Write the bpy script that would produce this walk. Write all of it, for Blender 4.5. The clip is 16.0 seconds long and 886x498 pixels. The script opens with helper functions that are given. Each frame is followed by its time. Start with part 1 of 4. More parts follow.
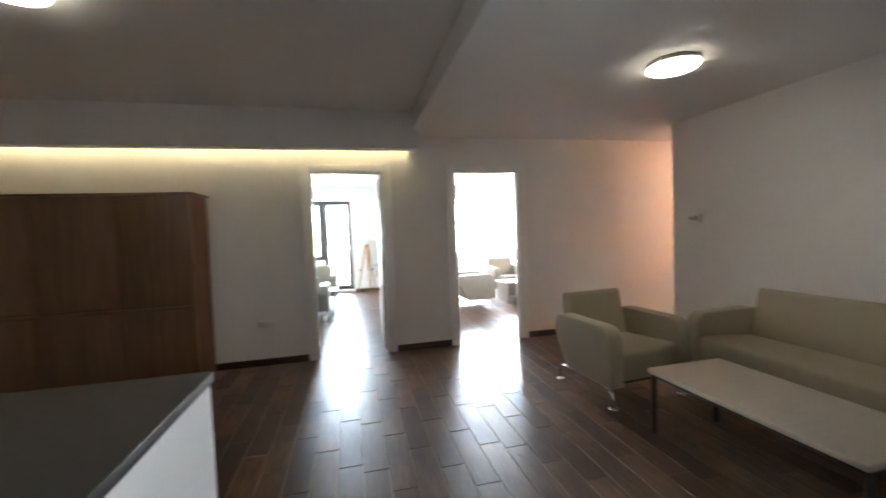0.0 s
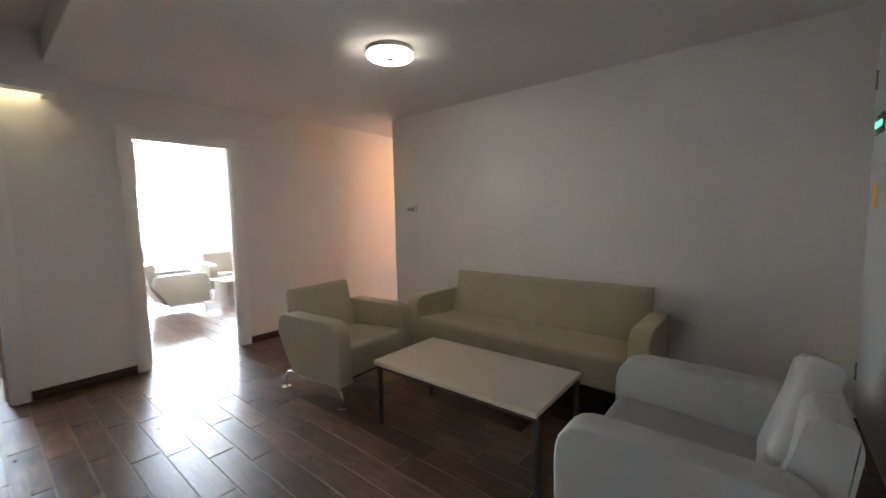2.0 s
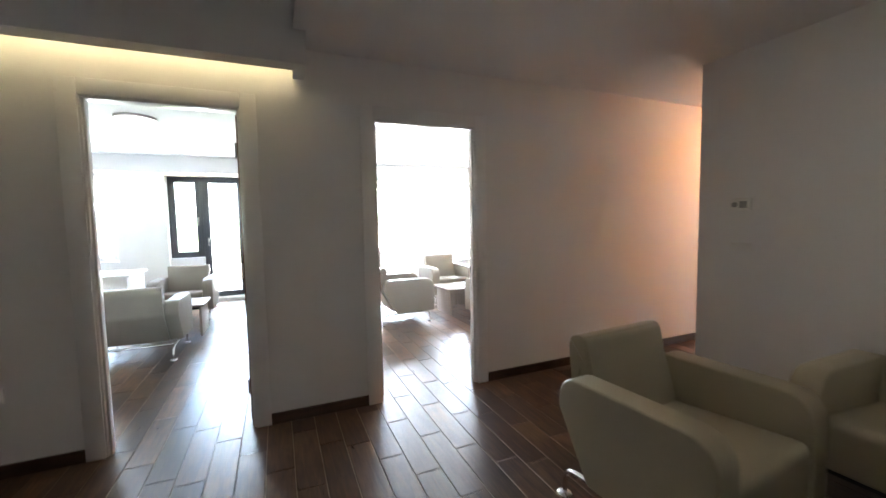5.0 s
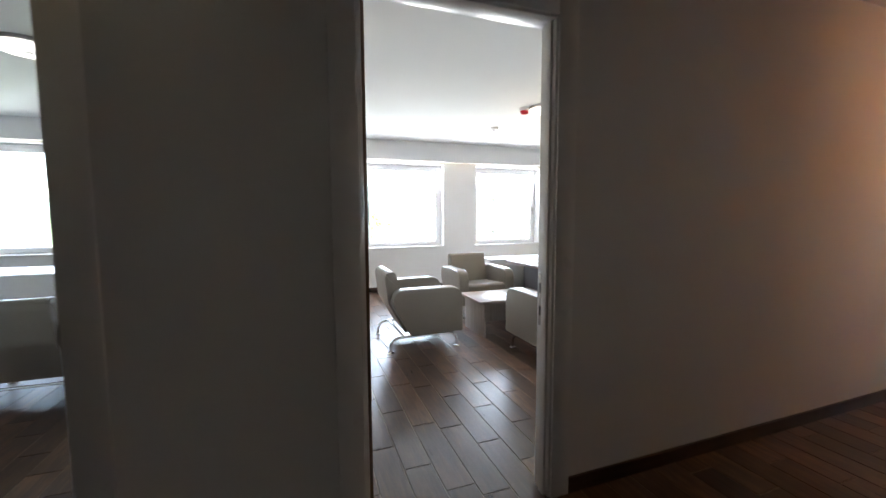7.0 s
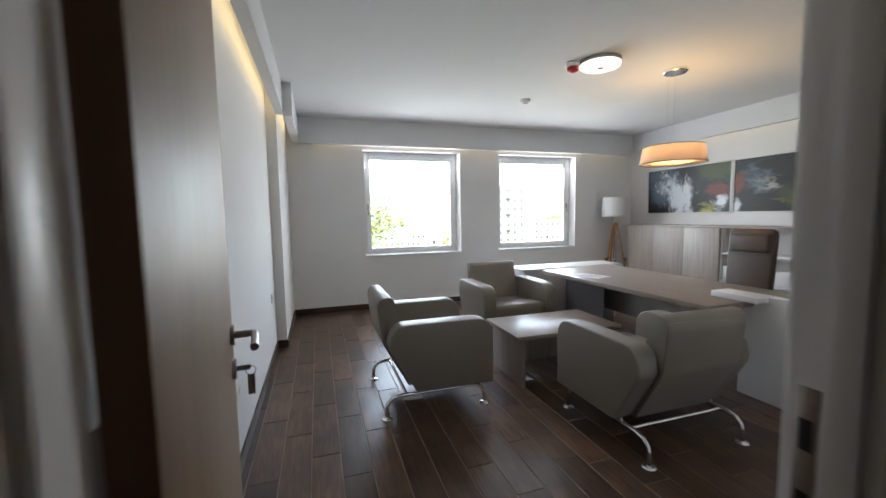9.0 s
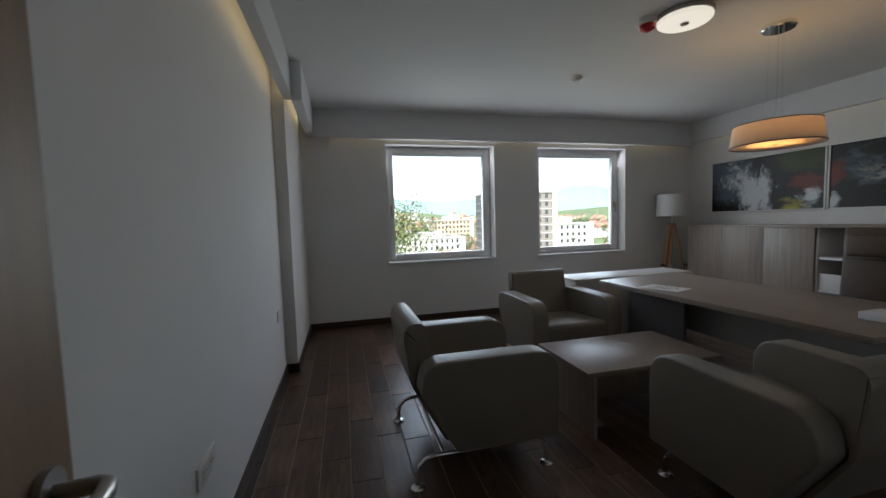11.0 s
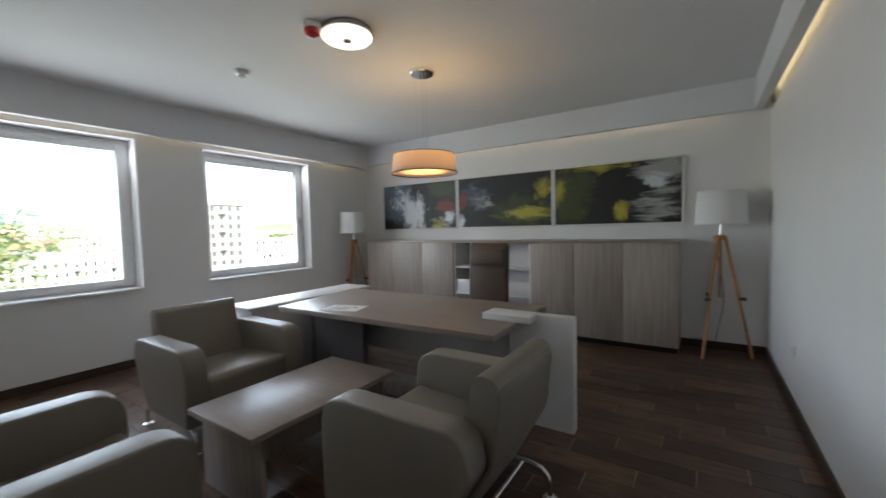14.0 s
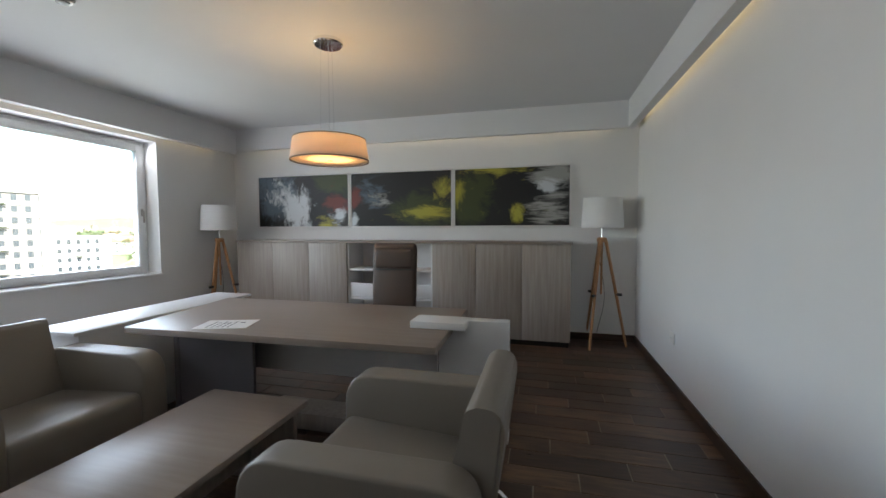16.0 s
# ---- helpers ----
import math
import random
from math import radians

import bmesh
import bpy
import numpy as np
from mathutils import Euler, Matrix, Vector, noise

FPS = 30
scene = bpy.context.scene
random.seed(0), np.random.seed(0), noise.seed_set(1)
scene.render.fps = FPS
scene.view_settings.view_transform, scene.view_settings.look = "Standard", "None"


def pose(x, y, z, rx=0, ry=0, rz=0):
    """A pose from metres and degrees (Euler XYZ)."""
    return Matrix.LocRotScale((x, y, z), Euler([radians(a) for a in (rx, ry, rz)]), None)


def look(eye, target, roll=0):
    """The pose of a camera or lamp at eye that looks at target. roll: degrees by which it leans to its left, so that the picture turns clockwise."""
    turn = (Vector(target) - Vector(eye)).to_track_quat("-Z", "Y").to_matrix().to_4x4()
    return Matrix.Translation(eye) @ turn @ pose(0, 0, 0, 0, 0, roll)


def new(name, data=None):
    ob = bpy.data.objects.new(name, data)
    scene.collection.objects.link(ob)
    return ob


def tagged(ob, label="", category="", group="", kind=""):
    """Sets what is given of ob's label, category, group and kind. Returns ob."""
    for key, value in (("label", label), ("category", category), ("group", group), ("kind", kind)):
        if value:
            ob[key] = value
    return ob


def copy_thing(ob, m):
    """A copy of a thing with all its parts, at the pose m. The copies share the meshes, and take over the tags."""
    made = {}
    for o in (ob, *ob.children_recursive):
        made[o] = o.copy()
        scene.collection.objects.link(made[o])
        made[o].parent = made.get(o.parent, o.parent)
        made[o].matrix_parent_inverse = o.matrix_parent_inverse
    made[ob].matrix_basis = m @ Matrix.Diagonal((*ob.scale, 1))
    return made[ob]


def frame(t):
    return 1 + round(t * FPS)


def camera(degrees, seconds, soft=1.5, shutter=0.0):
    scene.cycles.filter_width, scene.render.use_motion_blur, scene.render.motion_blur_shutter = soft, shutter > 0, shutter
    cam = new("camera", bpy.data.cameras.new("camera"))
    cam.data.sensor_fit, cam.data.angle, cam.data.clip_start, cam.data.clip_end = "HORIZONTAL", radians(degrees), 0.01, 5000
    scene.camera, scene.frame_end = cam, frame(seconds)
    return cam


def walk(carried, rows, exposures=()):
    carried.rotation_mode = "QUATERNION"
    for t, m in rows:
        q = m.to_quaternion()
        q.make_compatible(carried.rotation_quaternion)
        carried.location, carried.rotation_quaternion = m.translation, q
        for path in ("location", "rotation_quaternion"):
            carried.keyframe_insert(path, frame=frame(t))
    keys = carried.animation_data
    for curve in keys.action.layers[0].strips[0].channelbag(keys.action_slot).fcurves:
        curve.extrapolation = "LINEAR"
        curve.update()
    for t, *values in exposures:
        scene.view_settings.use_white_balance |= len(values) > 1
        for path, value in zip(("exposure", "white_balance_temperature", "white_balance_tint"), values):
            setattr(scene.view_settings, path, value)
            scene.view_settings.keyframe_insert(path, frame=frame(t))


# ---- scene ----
cam = camera(97.1, 16.0, shutter=0.5)
PATH = [
    (0, (0.345, 0.305, 1.40), (0.80, 2.250, 1.308), -2.2),
    (0.5, (0.412, 0.385, 1.405), (1.316, 2.164, 1.275), -2.6),
    (1, (0.495, 0.443, 1.393), (1.722, 2.015, 1.238), -1.6),
    (1.5, (0.565, 0.483, 1.38), (1.955, 1.914, 1.24), -1.5),
    (2, (0.62, 0.565, 1.371), (2.154, 1.836, 1.194), -1.2),
    (2.5, (0.659, 0.708, 1.356), (2.301, 1.836, 1.179), -0.8),
    (3, (0.668, 0.901, 1.356), (2.321, 2.017, 1.2), -1.1),
    (3.5, (0.694, 1.127, 1.347), (2.173, 2.465, 1.192), -1.0),
    (4, (0.755, 1.389, 1.349), (1.953, 2.981, 1.18), -0.8),
    (4.5, (0.807, 1.706, 1.349), (1.713, 3.479, 1.156), 0.5),
    (5, (0.909, 2.05, 1.358), (1.687, 3.887, 1.216), -1.1),
    (5.2, (0.958, 2.193, 1.366), (1.713, 4.04, 1.227), -1.8),
    (7.5, (1.505, 3.786, 1.253), (2.168, 5.664, 1.078), -0.1),
    (8, (1.615, 4.082, 1.241), (2.316, 5.947, 1.061), -1.7),
    (8.5, (1.685, 4.361, 1.278), (2.331, 6.244, 1.092), -0.7),
    (9, (1.764, 4.623, 1.262), (2.369, 6.523, 1.095), -1.0),
    (9.5, (1.813, 4.833, 1.26), (2.338, 6.757, 1.109), -1.4),
    (9.7, (1.817, 4.903, 1.257), (2.302, 6.838, 1.119), -1.3),
    (11.8, (1.931, 5.34, 1.225), (2.451, 7.265, 1.072), -2.5),
    (12, (1.976, 5.329, 1.232), (2.546, 7.238, 1.064), -2.4),
    (12.5, (2.035, 5.401, 1.231), (2.911, 7.192, 1.073), -2.5),
    (13, (2.094, 5.45, 1.25), (3.289, 7.048, 1.112), -1.8),
    (13.5, (2.146, 5.481, 1.256), (3.599, 6.851, 1.142), -1.4),
    (14, (2.22, 5.507, 1.249), (3.886, 6.609, 1.143), -1.4),
    (14.5, (2.284, 5.58, 1.238), (4.084, 6.444, 1.118), -1.2),
    (15, (2.326, 5.672, 1.24), (4.219, 6.306, 1.119), -0.6),
    (15.5, (2.35, 5.798, 1.227), (4.28, 6.314, 1.128), -0.3),
    (16, (2.345, 5.951, 1.229), (4.28, 6.445, 1.122), -0.2),
]
walk(cam, [(t, look(eye, target, roll)) for t, eye, target, roll in PATH],
     exposures=[(0.0, 6.52), (1.0, 6.27), (1.5, 6.17), (2.0, 6.67), (2.5, 6.66), (3.5, 6.61), (4.3, 6.36), (5.2, 5.91), (7.3, 4.32), (8.2, 4.14), (8.8, 3.64), (9.5, 2.74), (9.7, 2.64), (11.8, 1.20), (12.5, 1.10), (13.0, 1.20), (13.6, 2.22), (14.3, 2.77), (16.0, 2.82)])

# ---- world, sun, large lights ----
world = bpy.data.worlds.new("sky")
scene.world = world
world.use_nodes = True
wn = world.node_tree
sky = wn.nodes.new("ShaderNodeTexSky")
sky.sky_type = "NISHITA"
sky.sun_disc = False
sky.sun_elevation, sky.sun_rotation = radians(52), radians(200)
sky.air_density, sky.dust_density = 1.0, 1.2
bg = wn.nodes["Background"]
bg.inputs["Strength"].default_value = 0.15
wn.links.new(sky.outputs[0], bg.inputs[0])

sun = new("sun", bpy.data.lights.new("sun", "SUN"))
sun.data.energy, sun.data.angle, sun.data.color = 5.0, radians(0.5), (1.0, 0.95, 0.87)
sun.matrix_world = look((0, -20, 30), (6, 0, 0))


def window_light(x, z, y, w, h, watts):
    """The sky's light at a window opening, going into the room."""
    o = new("window_daylight", bpy.data.lights.new("window_daylight", "AREA"))
    o.data.shape, o.data.size, o.data.size_y, o.data.energy = "RECTANGLE", w, h, watts
    o.data.color = (0.885, 0.92, 1.0)
    o.matrix_world = look((x, y, z), (x, y - 1, z - 0.3))
    return o


for args in ((3.07, 1.45, 10.34, 1.34, 1.40, 5.2), (5.055, 1.45, 10.34, 1.32, 1.40, 5.2),
             (0.04, 1.15, 10.34, 0.62, 2.1, 2.0), (-2.18, 1.5, 10.34, 1.34, 1.40, 2.2)):
    window_light(*args)


# ---- materials ----
def material(name, colour, rough=0.5, metal=0.0, vary=0.12, scale=8.0, fine=120.0, bump=0.05, stretch=(1, 1, 1), colour2=None, spread=0.0, coat=0.0):
    """A painted or natural surface: colour varied at two scales, fine relief, optional second colour and per-object spread."""
    m = bpy.data.materials.new(name)
    m.use_nodes = True
    n, k = m.node_tree.nodes, m.node_tree.links
    b = n["Principled BSDF"]
    b.inputs["Metallic"].default_value = metal
    b.inputs["Coat Weight"].default_value = coat
    co = n.new("ShaderNodeTexCoord")
    mp = n.new("ShaderNodeMapping")
    mp.inputs["Scale"].default_value = stretch
    k.new(co.outputs["Object"], mp.inputs[0])
    big, small = n.new("ShaderNodeTexNoise"), n.new("ShaderNodeTexNoise")
    big.inputs["Scale"].default_value, small.inputs["Scale"].default_value = scale, fine
    big.inputs["Detail"].default_value, small.inputs["Detail"].default_value = 5, 4
    k.new(mp.outputs[0], big.inputs["Vector"])
    k.new(mp.outputs[0], small.inputs["Vector"])
    mix = n.new("ShaderNodeMix")
    mix.data_type = "RGBA"
    dark = colour2 or tuple(c * (1 - 2 * vary) for c in colour)
    mix.inputs["A"].default_value, mix.inputs["B"].default_value = (*dark, 1), (*colour, 1)
    add = n.new("ShaderNodeMath")
    add.operation = "MULTIPLY_ADD"
    k.new(small.outputs[0], add.inputs[0])
    add.inputs[1].default_value = 0.35
    k.new(big.outputs[0], add.inputs[2])
    ramp = n.new("ShaderNodeMapRange")
    ramp.inputs["From Min"].default_value, ramp.inputs["From Max"].default_value = 0.45, 0.9
    k.new(add.outputs[0], ramp.inputs[0])
    k.new(ramp.outputs[0], mix.inputs["Factor"])
    out = mix.outputs["Result"]
    if spread:
        info, hsv, mr = n.new("ShaderNodeObjectInfo"), n.new("ShaderNodeHueSaturation"), n.new("ShaderNodeMapRange")
        mr.inputs["To Min"].default_value, mr.inputs["To Max"].default_value = 1 - spread, 1 + spread
        k.new(info.outputs["Random"], mr.inputs[0])
        k.new(mr.outputs[0], hsv.inputs["Value"])
        k.new(out, hsv.inputs["Color"])
        out = hsv.outputs[0]
    k.new(out, b.inputs["Base Color"])
    rr = n.new("ShaderNodeMapRange")
    rr.inputs["To Min"].default_value, rr.inputs["To Max"].default_value = max(0.02, rough - 0.07), min(1, rough + 0.07)
    k.new(big.outputs[0], rr.inputs[0])
    k.new(rr.outputs[0], b.inputs["Roughness"])
    if bump:
        bp = n.new("ShaderNodeBump")
        bp.inputs["Strength"].default_value, bp.inputs["Distance"].default_value = bump, 0.004
        k.new(small.outputs[0], bp.inputs["Height"])
        k.new(bp.outputs[0], b.inputs["Normal"])
    return m


LEVEL = 0.305    # of every lamp, against the sky


def glow(name, colour, strength):
    m = bpy.data.materials.new(name)
    m.use_nodes = True
    b = m.node_tree.nodes["Principled BSDF"]
    b.inputs["Base Color"].default_value = (0.8, 0.8, 0.8, 1)
    b.inputs["Emission Color"].default_value = (*colour, 1)
    b.inputs["Emission Strength"].default_value = strength * LEVEL
    return m


WALL = material("wall_paint", (0.80, 0.798, 0.79), 0.85, vary=0.02, scale=2.0, fine=260, bump=0.12)
CEIL = material("ceiling_paint", (0.79, 0.79, 0.79), 0.9, vary=0.02, scale=1.5, fine=260, bump=0.08)
def plank_material(name, joined):
    """Dark wood-look tile: long grain, smoky patches, each tile with its own tone and piece of the grain."""
    m = bpy.data.materials.new(name)
    m.use_nodes = True
    n, k = m.node_tree.nodes, m.node_tree.links
    b = n["Principled BSDF"]
    co = n.new("ShaderNodeTexCoord")
    rnd = n.new("ShaderNodeNewGeometry").outputs["Random Per Island"] if joined else n.new("ShaderNodeObjectInfo").outputs["Random"]
    off, mp = n.new("ShaderNodeVectorMath"), n.new("ShaderNodeMapping")
    scl = n.new("ShaderNodeMath")
    scl.operation = "MULTIPLY"
    scl.inputs[1].default_value = 57.0
    k.new(rnd, scl.inputs[0])
    k.new(co.outputs["Object"], off.inputs[0])
    k.new(scl.outputs[0], off.inputs[1])
    k.new(off.outputs[0], mp.inputs[0])
    mp.inputs["Scale"].default_value = (11, 1.3, 1)
    grain, patch = n.new("ShaderNodeTexNoise"), n.new("ShaderNodeTexNoise")
    grain.inputs["Scale"].default_value, grain.inputs["Detail"].default_value, grain.inputs["Distortion"].default_value = 4.0, 7, 0.6
    patch.inputs["Scale"].default_value, patch.inputs["Detail"].default_value = 3.0, 4
    k.new(mp.outputs[0], grain.inputs["Vector"])
    k.new(off.outputs[0], patch.inputs["Vector"])
    cr = n.new("ShaderNodeValToRGB")
    e = cr.color_ramp.elements
    e[0].position, e[0].color = 0.30, (0.028, 0.017, 0.012, 1)
    e[1].position, e[1].color = 0.72, (0.16, 0.09, 0.052, 1)
    e.new(0.5).color = (0.074, 0.043, 0.028, 1)
    av = n.new("ShaderNodeMath")
    av.operation = "MULTIPLY_ADD"
    av.inputs[1].default_value = 0.55
    hv = n.new("ShaderNodeMath")
    hv.operation = "MULTIPLY"
    hv.inputs[1].default_value = 0.5
    k.new(patch.outputs[0], hv.inputs[0])
    k.new(grain.outputs[0], av.inputs[0])
    k.new(hv.outputs[0], av.inputs[2])
    k.new(av.outputs[0], cr.inputs[0])
    hsv, mr = n.new("ShaderNodeHueSaturation"), n.new("ShaderNodeMapRange")
    mr.inputs["To Min"].default_value, mr.inputs["To Max"].default_value = 0.6, 1.5
    k.new(rnd, mr.inputs[0])
    k.new(mr.outputs[0], hsv.inputs["Value"])
    k.new(cr.outputs[0], hsv.inputs["Color"])
    k.new(hsv.outputs[0], b.inputs["Base Color"])
    rr = n.new("ShaderNodeMapRange")
    rr.inputs["To Min"].default_value, rr.inputs["To Max"].default_value = 0.22, 0.42
    k.new(grain.outputs[0], rr.inputs[0])
    k.new(rr.outputs[0], b.inputs["Roughness"])
    bp = n.new("ShaderNodeBump")
    bp.inputs["Strength"].default_value, bp.inputs["Distance"].default_value = 0.25, 0.003
    k.new(grain.outputs[0], bp.inputs["Height"])
    k.new(bp.outputs[0], b.inputs["Normal"])
    return m


FLOOR, FLOOR_FIELD = plank_material("plank_tile", False), plank_material("plank_tile_field", True)
GROUT = material("grout", (0.34, 0.275, 0.22), 0.8)
SKIRT = material("skirting_tile", (0.075, 0.045, 0.03), 0.35, colour2=(0.03, 0.018, 0.012), stretch=(1, 1, 8), scale=4)
LEATHER = material("beige_leather", (0.40, 0.35, 0.25), 0.42, vary=0.04, scale=3, fine=420, bump=0.22)
LEATHER_T = material("taupe_leather", (0.25, 0.22, 0.185), 0.42, vary=0.04, scale=3, fine=420, bump=0.22)
LEATHER_W = material("white_leather", (0.31, 0.30, 0.295), 0.42, vary=0.03, scale=3, fine=420, bump=0.2)
BROWN = material("brown_leather", (0.095, 0.062, 0.045), 0.45, vary=0.06, scale=3, fine=400, bump=0.2)
CHROME = material("chrome", (0.85, 0.85, 0.86), 0.12, 1.0, vary=0.01, bump=0)
STEEL = material("brushed_steel", (0.45, 0.43, 0.41), 0.34, 1.0, vary=0.05, stretch=(1, 1, 14), bump=0.03)
BLACK = material("black_metal", (0.02, 0.02, 0.02), 0.45, vary=0.1)
ASH = material("grey_oak_laminate", (0.40, 0.35, 0.305), 0.42, scale=2.5, fine=22, stretch=(16, 16, 0.9), bump=0.06,
               colour2=(0.29, 0.245, 0.21))
ASH_TOP = material("grey_oak_top", (0.33, 0.275, 0.235), 0.36, scale=2.5, fine=22, stretch=(16, 0.9, 16), bump=0.05,
                   colour2=(0.275, 0.225, 0.19))
DARKLAM = material("grey_laminate", (0.20, 0.19, 0.20), 0.5, vary=0.05)
WHITE = material("white_laminate", (0.78, 0.77, 0.76), 0.35, vary=0.015, bump=0.02)
CREAM = material("cream_table_top", (0.52, 0.46, 0.385), 0.4, vary=0.04, scale=6, fine=60, stretch=(1, 6, 1))
DOORWOOD = material("oak_door_veneer", (0.25, 0.155, 0.09), 0.5, scale=2.0, fine=24, stretch=(14, 14, 0.7), bump=0.05,
                    colour2=(0.165, 0.10, 0.058))
# brown of door edges and handles; also stands for shade on the cabinet's side
DARKWOOD_AND_SHADE = material("dark_door_edge_and_shaded_side", (0.17, 0.085, 0.042), 0.5, stretch=(6, 6, 0.8))
KITCHEN = material("walnut_laminate", (0.23, 0.135, 0.075), 0.35, scale=2.2, fine=22, stretch=(12, 12, 0.8), colour2=(0.16, 0.09, 0.05), bump=0.05)
WORKTOP = material("dark_worktop", (0.03, 0.027, 0.024), 0.6, vary=0.2, scale=30)
BEECH = material("beech_wood", (0.47, 0.25, 0.11), 0.45, scale=4, fine=40, stretch=(10, 10, 1), colour2=(0.36, 0.18, 0.075), bump=0.05)
PVC = material("white_window_frame", (0.82, 0.82, 0.82), 0.3, vary=0.01, bump=0.01)
ANTHR = material("anthracite_frame", (0.065, 0.075, 0.085), 0.4, vary=0.05)
PLASTIC = material("white_plastic", (0.78, 0.77, 0.74), 0.35, vary=0.02, bump=0.0)
GREYPL = material("grey_plastic", (0.30, 0.30, 0.30), 0.4, vary=0.03)
PANELGREY = material("grey_steel_enclosure", (0.42, 0.43, 0.44), 0.5, vary=0.03, scale=4, fine=300)
YELLOW = material("warning_yellow", (0.75, 0.42, 0.03), 0.5)
RED = material("red_plastic", (0.55, 0.02, 0.03), 0.4)
PAPER = material("paper", (0.82, 0.82, 0.82), 0.7, vary=0.01)
INK = material("ink", (0.05, 0.05, 0.06), 0.7)
FABRIC = material("white_shade_fabric", (0.78, 0.78, 0.77), 0.8, vary=0.02, fine=600, bump=0.2)
GLOW_W = glow("lamp_diffuser", (1.0, 0.89, 0.73), 0.95)
GLOW_O = glow("office_lamp_diffuser", (1.0, 0.93, 0.80), 0.7)
GLOW_OFF = glow("left_office_diffuser", (1.0, 0.97, 0.92), 0.4)
COVE = glow("cove_led", (1.0, 0.80, 0.45), 0.5)
COVE_O = glow("office_cove_led", (1.0, 0.78, 0.45), 1.35)
AMBER = glow("corridor_bulb", (1.0, 0.40, 0.15), 16.0)
BULB = glow("pendant_bulb", (1.0, 0.62, 0.24), 6.0)
GREENLED = glow("green_led", (0.05, 1.0, 0.25), 0.15)

PEND = bpy.data.materials.new("pendant_shade_fabric")
PEND.use_nodes = True
_n, _l = PEND.node_tree.nodes, PEND.node_tree.links
_t, _d, _x = _n.new("ShaderNodeBsdfTranslucent"), _n.new("ShaderNodeBsdfDiffuse"), _n.new("ShaderNodeMixShader")
_t.inputs[0].default_value, _d.inputs[0].default_value = (0.92, 0.80, 0.70, 1), (0.80, 0.74, 0.68, 1)
_x.inputs[0].default_value = 0.5
_l.new(_d.outputs[0], _x.inputs[1])
_l.new(_t.outputs[0], _x.inputs[2])
_l.new(_x.outputs[0], _n["Material Output"].inputs[0])

GLASS = bpy.data.materials.new("window_glass")
GLASS.use_nodes = True
_n, _l = GLASS.node_tree.nodes, GLASS.node_tree.links
_g, _t, _x, _f = _n.new("ShaderNodeBsdfGlossy"), _n.new("ShaderNodeBsdfTransparent"), _n.new("ShaderNodeMixShader"), _n.new("ShaderNodeFresnel")
_g.inputs["Roughness"].default_value = 0.0
_t.inputs[0].default_value = (0.94, 0.96, 0.95, 1)
_f.inputs[0].default_value = 1.35
_l.new(_f.outputs[0], _x.inputs[0])
_l.new(_t.outputs[0], _x.inputs[1])
_l.new(_g.outputs[0], _x.inputs[2])
_l.new(_x.outputs[0], _n["Material Output"].inputs[0])


# ---- mesh helpers ----
def box(bm, x0, x1, y0, y1, z0, z1):
    v = [bm.verts.new(c) for c in ((x0, y0, z0), (x1, y0, z0), (x1, y1, z0), (x0, y1, z0), (x0, y0, z1), (x1, y0, z1), (x1, y1, z1), (x0, y1, z1))]
    for f in ((3, 2, 1, 0), (4, 5, 6, 7), (0, 1, 5, 4), (1, 2, 6, 5), (2, 3, 7, 6), (3, 0, 4, 7)):
        bm.faces.new([v[i] for i in f])
    return bm


def soften(bm, r, seg=3):
    bmesh.ops.bevel(bm, geom=list(bm.edges), offset=r, segments=seg, profile=0.5, affect="EDGES", clamp_overlap=True)
    return bm


def rbox(x0, x1, y0, y1, z0, z1, r=0.004, seg=2):
    return soften(box(bmesh.new(), x0, x1, y0, y1, z0, z1), r, seg)


def prism(pts, axis, a0, a1):
    """A polygon of (u, v) pushed along an axis: x -> (y, z), y -> (x, z), z -> (x, y)."""
    bm = bmesh.new()
    put = {"x": lambda a, u, v: (a, u, v), "y": lambda a, u, v: (u, a, v), "z": lambda a, u, v: (u, v, a)}[axis]
    lo, hi = [bm.verts.new(put(a0, *p)) for p in pts], [bm.verts.new(put(a1, *p)) for p in pts]
    bm.faces.new(lo)
    bm.faces.new(hi[::-1])
    for i in range(len(pts)):
        j = (i + 1) % len(pts)
        bm.faces.new((lo[j], lo[i], hi[i], hi[j]))
    bmesh.ops.recalc_face_normals(bm, faces=bm.faces)
    return bm


def rounded(pts, radii, n=6):
    """A polygon with each corner rounded by its radius."""
    out = []
    for i, (p, r) in enumerate(zip(pts, radii)):
        p, a, b = Vector(p), Vector(pts[i - 1]), Vector(pts[(i + 1) % len(pts)])
        if r == 0:
            out.append(tuple(p))
            continue
        s, e = p + (a - p).normalized() * r, p + (b - p).normalized() * r
        for q in range(n + 1):
            t = q / n
            out.append(tuple((1 - t) ** 2 * s + 2 * t * (1 - t) * p + t * t * e))
    return out


def lathe(profile, seg=32, cx=0.0, cy=0.0, closed=False):
    """Turns (radius, z) pairs about the upright axis."""
    bm = bmesh.new()
    rings = [[bm.verts.new((cx + r * math.cos(2 * math.pi * i / seg), cy + r * math.sin(2 * math.pi * i / seg), z)) for i in range(seg)] for r, z in profile]
    for a, b in zip(rings, rings[1:]):
        for i in range(seg):
            bm.faces.new((a[i], a[(i + 1) % seg], b[(i + 1) % seg], b[i]))
    if not closed:
        bm.faces.new(rings[0][::-1])
        bm.faces.new(rings[-1])
    else:
        a, b = rings[-1], rings[0]
        for i in range(seg):
            bm.faces.new((a[i], a[(i + 1) % seg], b[(i + 1) % seg], b[i]))
    bmesh.ops.recalc_face_normals(bm, faces=bm.faces)
    return bm


